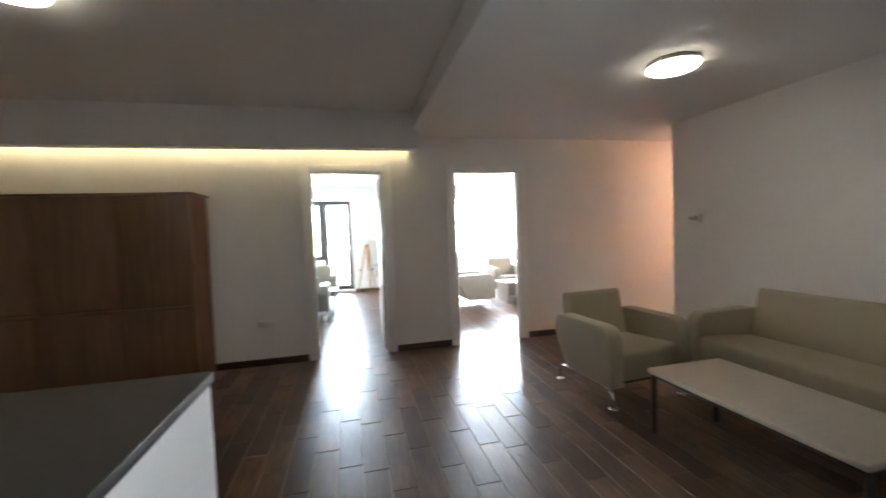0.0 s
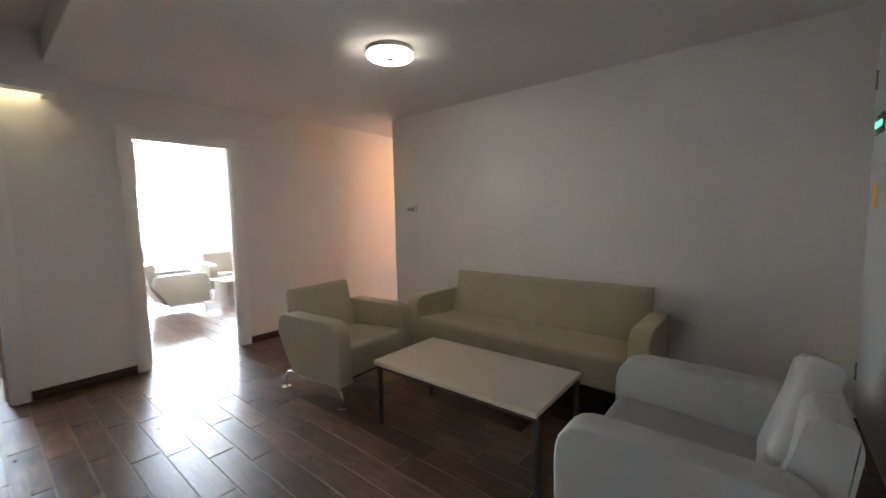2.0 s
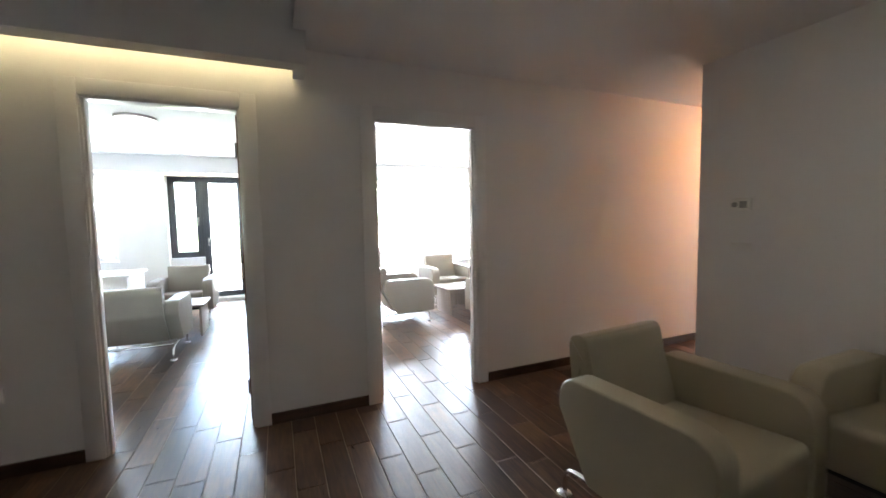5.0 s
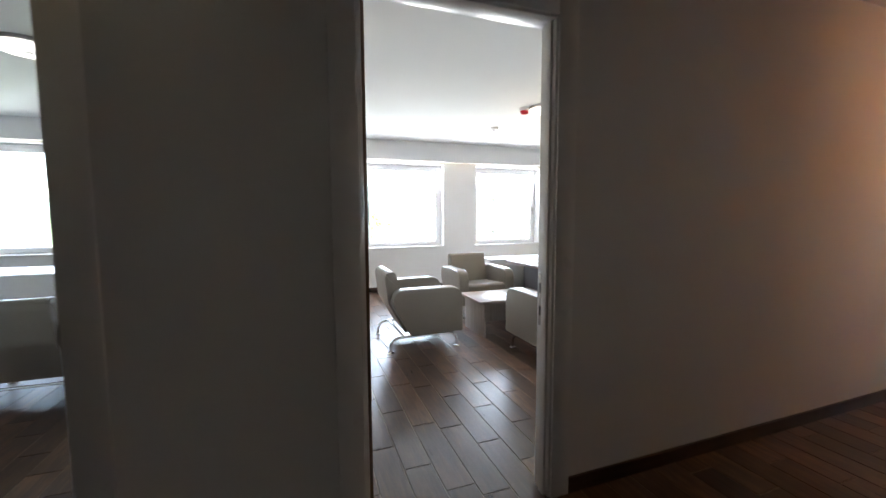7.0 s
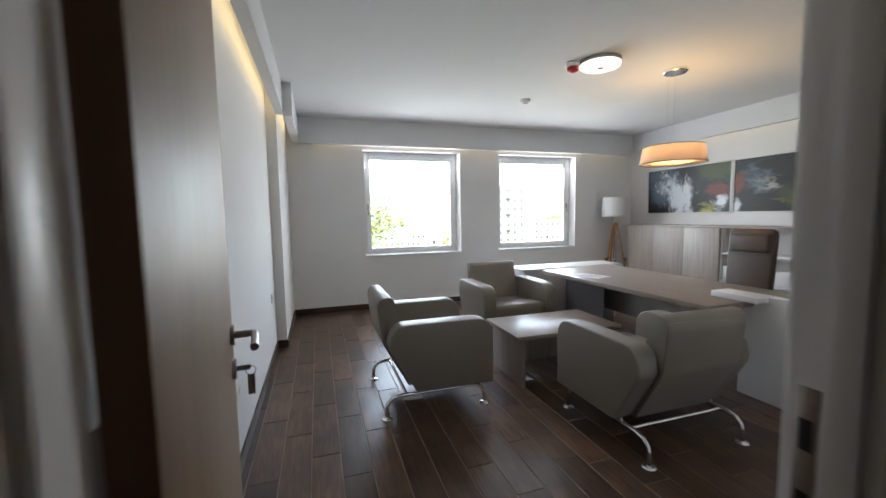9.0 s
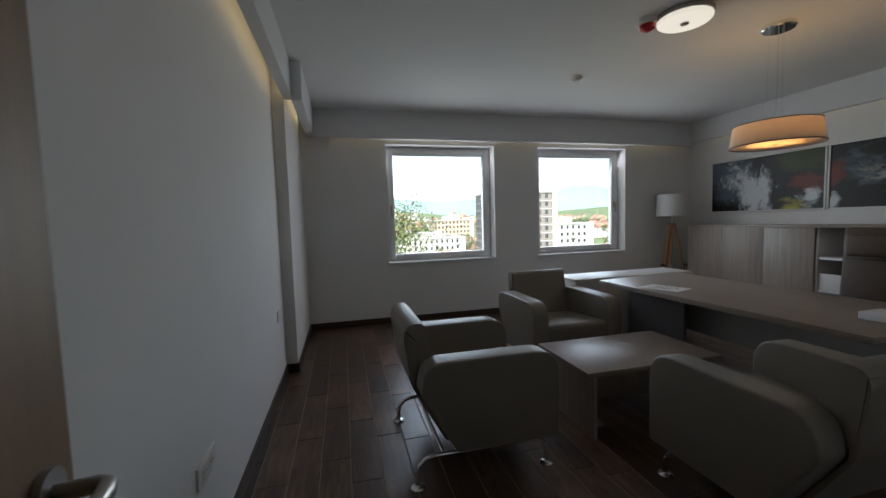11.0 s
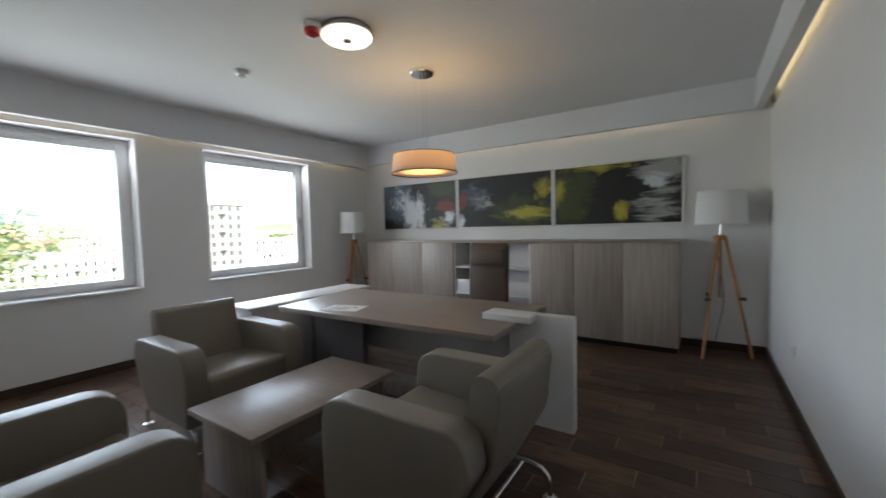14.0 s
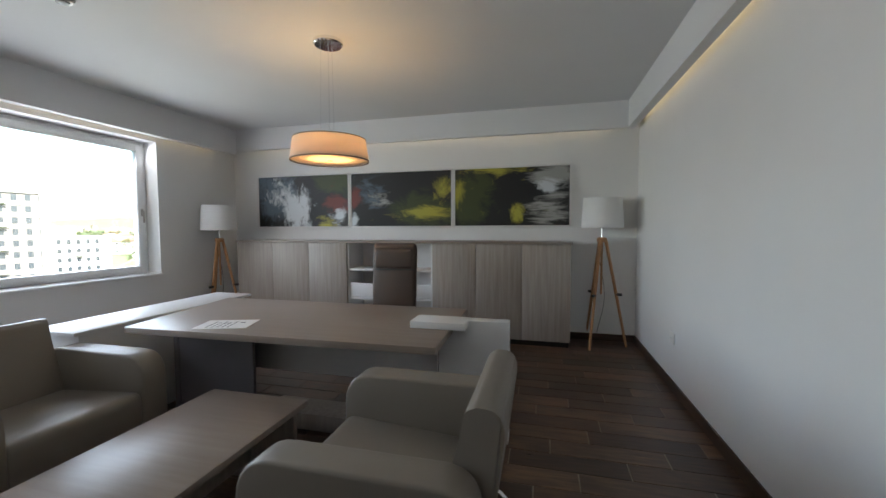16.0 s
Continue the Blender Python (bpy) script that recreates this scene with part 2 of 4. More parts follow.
def tube(points, r, seg=10, bm=None, r1=None):
    """A round bar along a run of points."""
    bm = bm or bmesh.new()
    pts = [Vector(p) for p in points]
    rings, side = [], None
    for i, p in enumerate(pts):
        d = (pts[min(i + 1, len(pts) - 1)] - pts[max(i - 1, 0)]).normalized()
        if side is None:
            side = d.cross(Vector((0.31, 0.17, 0.93)) if abs(d.z) < 0.9 else Vector((1, 0, 0))).normalized()
        side = (side - d * side.dot(d)).normalized()
        up = d.cross(side)
        rad = r if r1 is None else r + (r1 - r) * i / (len(pts) - 1)
        rings.append([bm.verts.new(p + rad * (math.cos(2 * math.pi * q / seg) * side + math.sin(2 * math.pi * q / seg) * up)) for q in range(seg)])
    for a, b in zip(rings, rings[1:]):
        for q in range(seg):
            bm.faces.new((a[q], b[q], b[(q + 1) % seg], a[(q + 1) % seg]))
    bm.faces.new(rings[0])
    bm.faces.new(rings[-1][::-1])
    bmesh.ops.recalc_face_normals(bm, faces=bm.faces)
    return bm


def to_mesh(name, bm, mat, smooth=True):
    me = bpy.data.meshes.new(name)
    bm.normal_update()
    if smooth:
        for f in bm.faces:
            f.smooth = True
        for e in bm.edges:
            e.smooth = len(e.link_faces) == 2 and e.calc_face_angle(0) < radians(38)
    bm.to_mesh(me)
    bm.free()
    me.materials.append(mat)
    return me


def part(name, bm, mat, parent, label=""):
    ob = new(name, to_mesh(name, bm, mat))
    ob.parent = parent
    return tagged(ob, label)


def thing(name, label, category, m=None, group="", kind=""):
    ob = new(name)
    ob.empty_display_size = 0.1
    if m is not None:
        ob.matrix_basis = m
    return tagged(ob, label, category, group, kind)


def solid(name, bm, mat, label="", category="", group="", kind=""):
    return tagged(new(name, to_mesh(name, bm, mat)), label, category, group, kind)


def structure(name, bm, mat, label="", category=""):
    return solid(name, bm, mat, label, category, "", "structure")


def boxes(*rows):
    bm = bmesh.new()
    for r in rows:
        box(bm, *r)
    return bm


# ---- plan ----
HY0, HY1 = 4.885, 4.99      # the wall with the two doors
OY = 10.02                  # facade wall, inner face
OX0, OX1 = 1.34, 6.85       # office side walls
HX = 3.985                  # hall side wall
CZ = 2.515                  # ceiling
CZ2 = 2.72                  # higher ceiling of the hall's other half
D1, D2, DH = (-0.08, 0.731), (1.575, 2.41), 2.10

structure("wall_doors", boxes(
    (-3.2, D1[0], HY0, HY1, 0, 2.9), (D1[0], D1[1], HY0, HY1, DH, 2.9), (D1[1], D2[0], HY0, HY1, 0, 2.9),
    (D2[0], D2[1], HY0, HY1, DH, 2.9), (D2[1], OX1 + 0.2, HY0, HY1, 0, 2.9)), WALL, "plain white plastered wall with two doorways", "wall")
structure("wall_hall_side", boxes((HX, HX + 0.15, -0.15, 4.115, 0, 2.9), (HX + 0.15, 7.5, 3.96, 4.115, 0, 2.9)), WALL, "plain white plastered wall beside the sofa", "wall")
structure("wall_corridor_end", boxes((7.5, 7.65, 3.96, 5.05, 0, 2.9)), WALL, "plain white wall closing the corridor", "wall")
structure("wall_hall_back", boxes((1.0, HX, -0.15, 0.0, 0, 2.9), (0.85, 1.0, -2.5, 0.0, 0, 2.9), (-3.2, 1.0, -2.65, -2.5, 0, 2.9)), WALL, "plain white plastered wall", "wall")
structure("wall_hall_end", boxes((-3.35, -3.2, -2.65, OY + 0.35, 0, 2.9)), WALL, "plain white plastered wall", "wall")
structure("wall_partition", boxes((1.10, OX0, HY1, OY, 0, 2.9), (OX0, 1.43, 8.70, OY, 0, 2.9)), WALL, "white partition wall with a shallow pilaster", "wall")
structure("wall_office_side", boxes((OX1, OX1 + 0.2, HY1, OY + 0.35, 0, 2.9)), WALL, "plain white wall behind the low cabinets", "wall")


def facade(name, x0, x1, holes):
    bm, x = bmesh.new(), x0
    for a, b, lo, hi in holes:
        box(bm, x, a, OY, OY + 0.35, 0, 2.9)
        if lo > 0:
            box(bm, a, b, OY, OY + 0.35, 0, lo)
        box(bm, a, b, OY, OY + 0.35, hi, 2.9)
        x = b
    box(bm, x, x1, OY, OY + 0.35, 0, 2.9)
    return structure(name, bm, WALL, "white outer wall with deep window openings", "wall")


W1, W2, WZ = (2.375, 3.763), (4.375, 5.735), (0.726, 2.168)
facade("wall_windows", 1.28, OX1, [(*W1, *WZ), (*W2, *WZ)])
facade("wall_windows_left", -3.2, 1.28, [(-2.87, -1.49, 0.78, 2.235), (-0.80, 0.372, 0.06, 2.22)])

structure("ceiling_hall", boxes((1.05, 7.65, -0.15, HY0, CZ, 2.9)), CEIL, "matt white plaster ceiling", "ceiling")
structure("ceiling_hall_high", boxes((-3.35, 1.05, -2.65, HY0, CZ2, 2.9)), CEIL, "matt white raised plaster ceiling", "ceiling")
structure("ceiling_office", boxes((1.28, OX1, HY1, OY, CZ, 2.88)), CEIL, "matt white plaster ceiling", "ceiling")
structure("ceiling_left_office", boxes((-3.2, 1.28, HY1, OY, CZ, 2.88)), CEIL, "matt white plaster ceiling", "ceiling")
structure("roof_slab", boxes((-3.35, 7.65, -2.65, OY + 0.35, 2.9, 3.1)), CEIL, "concrete slab above the rooms", "ceiling")
floor = structure("floor", boxes((-3.35, 7.65, -2.65, OY + 0.35, -0.2, -0.003)), GROUT, "dark wood-look plank tiles laid in staggered rows", "floor")


# dropped boards that hide the light strips
def cove(name, rows, leds, glow_mat):
    b = structure(name, boxes(*rows), CEIL, "white dropped plaster board hiding a light strip", "cove board")
    for r in leds:
        o = solid("light_strip", boxes(r), glow_mat, "warm white light strip hidden in the ceiling cove", "light strip", "cove light strips")


BZ = 2.245
cove("trim_hall_cove", [(-3.2, 1.122, 4.61, 4.735, 2.318, CZ2)], [(-3.1, 1.09, 4.752, 4.77, 2.40, 2.42)], COVE)
structure("trim_hall_step", boxes((1.05, 1.122, 4.61, HY0, CZ, 2.70), (1.05, 1.122, 4.735, HY0, 2.318, CZ)), CEIL, "white end face of the ceiling board", "trim")
cove("trim_office_cove_left", [(1.43, 1.50, HY1 + 0.13, 8.70, BZ, CZ), (1.50, 1.58, 8.60, OY - 0.085, BZ - 0.03, CZ)],
     [(1.407, 1.428, HY1 + 0.3, 8.65, 2.34, 2.36), (1.477, 1.498, 8.75, OY - 0.24, 2.34, 2.36)], COVE_O)
cove("trim_office_cove_window", [(1.58, OX1 - 0.14, OY - 0.16, OY - 0.085, 2.20, CZ)], [(1.75, OX1 - 0.3, OY - 0.083, OY - 0.065, 2.32, 2.33)], COVE_O)
cove("trim_office_cove_cabinet", [(OX1 - 0.14, OX1 - 0.07, HY1 + 0.13, OY - 0.085, BZ, CZ)], [(OX1 - 0.068, OX1 - 0.05, HY1 + 0.3, OY - 0.3, 2.38, 2.40)], COVE_O)
cove("trim_office_cove_door", [(1.50, OX1 - 0.07, HY1 + 0.06, HY1 + 0.13, BZ, CZ)], [(1.8, OX1 - 0.3, HY1 + 0.04, HY1 + 0.058, 2.36, 2.38)], COVE_O)
cove("trim_left_office_cove", [(-3.2, 1.10, OY - 0.20, OY - 0.12, BZ, CZ)], [(-3.1, 1.0, OY - 0.118, OY - 0.10, 2.40, 2.42)], COVE_O)


def skirting(name, *rows):
    structure(name, boxes(*rows), SKIRT, "dark brown tile skirting with a pale top joint", "baseboard")


S = 0.012
skirting("baseboard_hall", (-3.2, D1[0] - 0.09, HY0 - S, HY0, 0, 0.075), (D1[1] + 0.09, D2[0] - 0.09, HY0 - S, HY0, 0, 0.075), (D2[1] + 0.09, 7.5, HY0 - S, HY0, 0, 0.075),
         (HX - S, HX, 0, 4.115, 0, 0.075), (HX - S, 7.5, 4.115, 4.115 + S, 0, 0.075), (1.0, HX - S, 0, S, 0, 0.075))
skirting("baseboard_office", (OX0, OX0 + S, HY1, 8.70, 0, 0.075), (OX0, 1.43 + S, 8.70 - S, 8.70, 0, 0.075), (1.43, 1.43 + S, 8.70, OY, 0, 0.075),
         (1.43 + S, OX1, OY - S, OY, 0, 0.075), (OX1 - S, OX1, HY1, OY - S, 0, 0.075), (D2[1] + 0.09, OX1 - S, HY1, HY1 + S, 0, 0.075))
skirting("baseboard_left_office", (-3.2, -0.82, OY - S, OY, 0, 0.075), (0.40, 1.1, OY - S, OY, 0, 0.075), (1.1 - S, 1.1, HY1, OY - S, 0, 0.075))


# ---- doors ----
def door_frame(name, d):
    a, b = d
    fr = thing(name, "white door frame with flat casing and a steel strike plate", "door frame", kind="structure")
    t, w, g = 0.014, 0.09, 0.013
    for y0, y1 in ((HY0 - g, HY0 - 0.001), (HY1 + 0.001, HY1 + g)):
        part("casing", rbox(a - w, a + 0.004, y0, y1, 0, DH + w, 0.003), PVC, fr)
        part("casing", rbox(b - 0.004, b + w, y0, y1, 0, DH + w, 0.003), PVC, fr)
        part("casing", rbox(a + 0.0045, b - 0.0045, y0, y1, DH - 0.004, DH + w, 0.003), PVC, fr)
    part("jamb", rbox(a - 0.01, a + t, HY0, HY1, 0, DH, 0.002), PVC, fr)
    part("jamb", rbox(b - t, b + 0.01, HY0, HY1, 0, DH, 0.002), PVC, fr)
    part("head", rbox(a + t, b - t, HY0, HY1, DH - t, DH + 0.01, 0.002), PVC, fr)
    part("stop", rbox(b - t - 0.012, b - t - 0.0005, HY0 + 0.02, HY1 - 0.045, 0, DH - t, 0.002), PVC, fr)
    part("stop", rbox(a + t + 0.0005, a + t + 0.012, HY0 + 0.02, HY1 - 0.045, 0, DH - t, 0.002), PVC, fr)
    plate = part("strike_plate", rbox(b - t - 0.0035, b - t - 0.0002, HY1 - 0.04, HY1 - 0.012, 0.78, 1.02, 0.001), STEEL, fr, "steel strike plate")
    for z in (0.825, 0.93):
        part("latch_hole", rbox(b - t - 0.0045, b - t - 0.0038, HY1 - 0.034, HY1 - 0.018, z, z + 0.045, 0.0005), BLACK, plate)
    return fr


door_frame("door_frame_1", D1)
door_frame("door_frame_2", D2)


def door_leaf(name, m, side):
    """A leaf along +y from its hinge, its room face turned to +x (side 1) or -x (side -1)."""
    dr = thing(name, "open oak veneer door with brushed steel lever handle and keys", "door", m, kind="structure")
    w, th = 0.80, 0.04
    part("leaf", rbox(-th, 0, 0.006, w, 0.008, DH - 0.02, 0.002), DOORWOOD, dr)
    part("edge_strip", rbox(-th + 0.002, 0.0, 0.0, 0.0055, 0.008, DH - 0.02, 0.001), DARKWOOD_AND_SHADE, dr, "dark brown door edge")
    for s in (0.0, -th):
        k = 1 if s == 0 else -1
        rose = part("handle_rose", tube([(s, w - 0.06, 0.965), (s + k * 0.009, w - 0.06, 0.965)], 0.026, 20), STEEL, dr)
        part("lever", tube([(s + k * 0.009, w - 0.06, 0.965), (s + k * 0.045, w - 0.06, 0.965), (s + k * 0.055, w - 0.066, 0.965), (s + k * 0.058, w - 0.08, 0.965), (s + k * 0.058, w - 0.19, 0.965)], 0.0095, 12), STEEL, rose)
        key = part("key_rose", tube([(s, w - 0.06, 0.875), (s + k * 0.009, w - 0.06, 0.875)], 0.026, 20), STEEL, dr)
        if k == side:
            part("key", rbox(s + k * 0.012 - 0.02, s + k * 0.012 + 0.03, w - 0.062, w - 0.059, 0.868, 0.882, 0.001), STEEL, key)
            ring = [(s + k * 0.042 + 0.012 * math.cos(q), w - 0.06 + 0.001, 0.865 + 0.012 * math.sin(q)) for q in [i * math.pi / 8 for i in range(17)]]
            part("key_ring", tube(ring, 0.0012, 6), STEEL, key)
            part("spare_key", rbox(s + k * 0.042 - 0.009, s + k * 0.042 + 0.009, w - 0.061, w - 0.058, 0.80, 0.855, 0.003), STEEL, key)
    for z in (0.25, 1.05, 1.85):
        part("hinge", tube([(-th - 0.004, -0.004, z - 0.05), (-th - 0.004, -0.004, z + 0.05)], 0.007, 10), STEEL, dr)
    return dr


door_leaf("door_2", pose(1.628, 4.998, 0, 0, 0, 7.0), 1)
door_leaf("door_1", pose(0.73, 4.998, 0, 0, 0, -1.0), -1)


# ---- windows ----
def window(name, x0, x1, z0, z1, mat, y=OY + 0.17, handle_left=True, sill=True, th=0.065, label=""):
    w = thing(name, label or "white framed window set in a deep reveal", "window", kind="structure")
    def ring(n, a, b, lo, hi, t, y0, y1, parent):
        fr = part(n, rbox(a, a + t, y0, y1, lo, hi, 0.004), mat, parent)
        part(n, rbox(b - t, b, y0, y1, lo, hi, 0.004), mat, parent)
        part(n, rbox(a + t, b - t, y0, y1, lo, lo + t, 0.004), mat, parent)
        part(n, rbox(a + t, b - t, y0, y1, hi - t, hi, 0.004), mat, parent)
        return fr
    ring("outer_frame", x0, x1, z0, z1, 0.05, y, y + 0.07, w)
    ring("sash", x0 + 0.04, x1 - 0.04, z0 + 0.04, z1 - 0.04, th, y - 0.018, y + 0.05, w)
    g = part("pane", rbox(x0 + 0.1, x1 - 0.1, y + 0.01, y + 0.018, z0 + 0.1, z1 - 0.1, 0.001, 1), GLASS, w)
    g.visible_shadow = False
    hx = x0 + 0.07 if handle_left else x1 - 0.07
    h = part("handle", rbox(hx - 0.012, hx + 0.012, y - 0.03, y - 0.019, (z0 + z1) / 2 - 0.08, (z0 + z1) / 2, 0.004), STEEL, w)
    part("grip", rbox(hx - 0.008, hx + 0.008, y - 0.055, y - 0.04, (z0 + z1) / 2 - 0.15, (z0 + z1) / 2 - 0.02, 0.005), STEEL, h)
    if sill:
        part("window_sill", rbox(x0 - 0.0, x1 + 0.0, OY - 0.03, y - 0.001, z0 + 0.001, z0 + 0.022, 0.004), PVC, w)
    return w


window("window_1", *W1, *WZ, PVC, handle_left=True)
window("window_2", *W2, *WZ, PVC, handle_left=False)
window("window_3", -2.87, -1.49, 0.78, 2.235, PVC)
window("window_4", -0.80, -0.29, 0.80, 2.22, ANTHR, handle_left=False, sill=False, label="narrow anthracite framed window beside the balcony door")
window("balcony_door", -0.29, 0.372, 0.06, 2.22, ANTHR, sill=False, label="anthracite framed glass balcony door")
structure("wall_under_window", boxes((-0.80, -0.295, OY + 0.1, OY + 0.35, 0.06, 0.795)), WALL, "white parapet below the narrow window", "wall")


# ---- seats ----
def armchair(m, leather, label, group, width=0.78, name="armchair", cat="armchair", cushion=None):
    """Faces -y; the base of its four disc feet at z = 0."""
    c = thing(name, label, cat, m, group)
    h, aw = width / 2, 0.125
    side = rounded([(-0.375, 0.165), (0.145, 0.165), (0.315, 0.46), (0.292, 0.60), (-0.375, 0.60)], [0.015, 0.02, 0.03, 0.09, 0.13])
    for s in (-1, 1):
        a0, a1 = (s * h, s * (h - aw)) if s < 0 else (h - aw, h)
        part("armrest", soften_rim(prism(side, "x", a0, a1), 0.032), leather, c)
    seat = prism(rounded([(-0.365, 0.20), (0.13, 0.20), (0.18, 0.385), (-0.365, 0.425)], [0.02, 0.01, 0.02, 0.05]), "x", -h + aw + 0.002, h - aw - 0.002)
    part("seat", soften_rim(seat, 0.018), leather, c)
    back = prism(rounded([(0.12, 0.175), (0.165, 0.168), (0.315, 0.50), (0.35, 0.69), (0.335, 0.745), (0.258, 0.75), (0.235, 0.64), (0.165, 0.40)], [0.01, 0.02, 0.03, 0.03, 0.03, 0.03, 0.02, 0.02]), "x", -h + aw + 0.003, h - aw - 0.003)
    part("backrest", soften_rim(back, 0.02), leather, c)
    shell = prism(rounded([(0.152, 0.168), (0.175, 0.168), (0.336, 0.46), (0.366, 0.70), (0.346, 0.752), (0.268, 0.758), (0.260, 0.625), (0.296, 0.604), (0.320, 0.46)], [0.005, 0.01, 0.03, 0.03, 0.03, 0.03, 0.01, 0.005, 0.02]), "x", -h + aw - 0.004, h - aw + 0.004)
    part("back_shell", soften_rim(shell, 0.018), leather, c)
    y0, y1 = -0.33, 0.33
    for s in (-1, 1):
        x = s * (h - 0.06)
        run = [(x, y0, 0.01), (x, y0, 0.07), (x, y0 + 0.012, 0.105), (x, y0 + 0.04, 0.13), (x, y0 + 0.09, 0.14), (x, y1 - 0.09, 0.14), (x, y1 - 0.04, 0.13), (x, y1 - 0.012, 0.105), (x, y1, 0.07), (x, y1, 0.01)]
        rail = part("leg_rail", tube(run, 0.0125, 12), CHROME, c, "bent chrome leg rail")
        for y in (y0, y1):
            part("foot", lathe([(0.034, 0.0), (0.034, 0.005), (0.028, 0.011), (0.014, 0.014)], 20, x, y), CHROME, rail)
        for y in (-0.2, 0.14):
            part("spacer", tube([(x, y, 0.14), (x, y, 0.17)], 0.010, 8), CHROME, rail)
    part("cross_bar", tube([(-h + 0.06, 0.2, 0.135), (h - 0.06, 0.2, 0.135)], 0.011, 10), CHROME, c)
    part("underframe", rbox(-h + aw, h - aw, -0.34, 0.11, 0.175, 0.205, 0.004), BLACK, c)
    return c


def soften_rim(bm, r):
    """Rounds the two rims of a pushed polygon."""
    caps = [f for f in bm.faces if len(f.verts) > 4]
    edges = {e for f in caps for e in f.edges}
    bmesh.ops.bevel(bm, geom=list(edges), offset=r, segments=3, profile=0.5, affect="EDGES", clamp_overlap=True)
    return bm


armchair(pose(2.53, 3.215, 0, 0, 0, 4.5) @ Matrix.Diagonal((1.03, 1.03, 1.05, 1)), LEATHER, "beige leather armchair with rounded arms, chrome legs, beside the sofa", "lounge seats of the hall")
armchair(pose(2.33, 0.73, 0, 0, 0, 180) @ Matrix.Diagonal((1.05, 1.05, 1.07, 1)), LEATHER_W, "white leather armchair with chrome legs and a loose cushion", "lounge seats of the hall", 0.84)
cu = prism(rounded([(-0.19, -0.19), (0.19, -0.19), (0.19, 0.19), (-0.19, 0.19)], [0.045] * 4), "y", -0.055, 0.055)
solid("cushion", soften_rim(cu, 0.05), LEATHER_W, "white square cushion leaning in the white armchair", "cushion").matrix_basis = pose(2.33, 0.46, 0.64, 18, 40, 6)

LABEL = "taupe leather armchair with rounded arms by the coffee table"
armchair(pose(2.46, 7.30, 0, 0, 0, 90), LEATHER_T, LABEL, "armchairs round the coffee table", 0.76)
armchair(pose(3.56, 8.23, 0, 0, 0, 0), LEATHER_T, LABEL, "armchairs round the coffee table", 0.76)
armchair(pose(3.60, 6.405, 0, 0, 0, 180), LEATHER_T, LABEL, "armchairs round the coffee table", 0.76)
armchair(pose(-0.44, 7.04, 0, 0, 0, 180), LEATHER_T, "pale leather armchair with chrome legs in the next office", "armchairs of the next office", 0.78)
armchair(pose(-0.36, 8.80, 0, 0, 0, 0), LEATHER_T, "pale leather armchair with chrome legs beside the balcony door", "armchairs of the next office", 0.78)


def sofa(m):
    c = armchair(m, LEATHER, "long beige leather sofa with rounded arms on chrome legs", "lounge seats of the hall", 2.02, "sofa", "sofa")
    return c


sofa(pose(3.50, 2.08, 0, 0, 0, -90) @ Matrix.Diagonal((1, 1, 1.06, 1)))


# ---- hall things ----
def hall_table(m):
    t = thing("coffee_table", "cream topped coffee table on thin black metal legs", "coffee table", m)
    part("tabletop", rbox(-0.295, 0.295, -0.568, 0.568, 0.412, 0.442, 0.004), CREAM, t)
    for x in (-0.255, 0.255):
        part("rail", rbox(x - 0.01, x + 0.01, -0.545, 0.545, 0.382, 0.411, 0.002), BLACK, t)
        for y in (-0.555, 0.555):
            part("leg", rbox(x - 0.0125, x + 0.0125, y - 0.0125, y + 0.0125, 0, 0.411, 0.002), BLACK, t)
    for y in (-0.53, 0.53):
        part("rail", rbox(-0.24, 0.24, y - 0.01, y + 0.01, 0.382, 0.4105, 0.002), BLACK, t)


hall_table(pose(2.515, 1.925, 0, 0, 0, 0.5))


def ceiling_light(m, r, glow_mat, label, group):
    """A round flush lamp; its origin on the ceiling."""
    c = thing("ceiling_light", label, "ceiling light", m, group)
    part("housing", lathe([(r * 0.99, 0.0), (r * 1.0, -0.022), (r * 0.985, -0.03)], 48), STEEL, c)
    part("diffuser", lathe([(r * 0.95, -0.0302), (r * 0.965, -0.034), (r * 0.955, -0.045), (r * 0.91, -0.052), (r * 0.5, -0.057), (0.034, -0.058)], 48), glow_mat, c, "glowing opal diffuser")
    part("centre_cap", lathe([(0.026, -0.0585), (0.026, -0.064), (0.018, -0.067)], 24), STEEL, c, "small metal centre cap")
    return c


lamp_text = "round flush ceiling light with opal diffuser, switched on"
ceiling_light(pose(2.585, 2.635, CZ), 0.165, GLOW_W, lamp_text, "hall ceiling lights")
ceiling_light(pose(-1.25, 2.72, CZ2), 0.162, GLOW_W, lamp_text, "hall ceiling lights")
ceiling_light(pose(4.035, 7.40, CZ), 0.165, GLOW_O, lamp_text + " in the office", "office ceiling lights")
ceiling_light(pose(-0.41, 7.20, CZ), 0.19, GLOW_OFF, "round flush ceiling light with opal diffuser in the next office", "office ceiling lights")
cor = thing("corridor_light", "amber glowing ceiling light in the side corridor", "ceiling light", pose(5.9, 4.45, CZ))
part("housing", lathe([(0.09, 0.0), (0.09, -0.03), (0.085, -0.035)], 32), STEEL, cor)
part("diffuser", lathe([(0.085, -0.035), (0.08, -0.06), (0.03, -0.075)], 32), AMBER, cor)


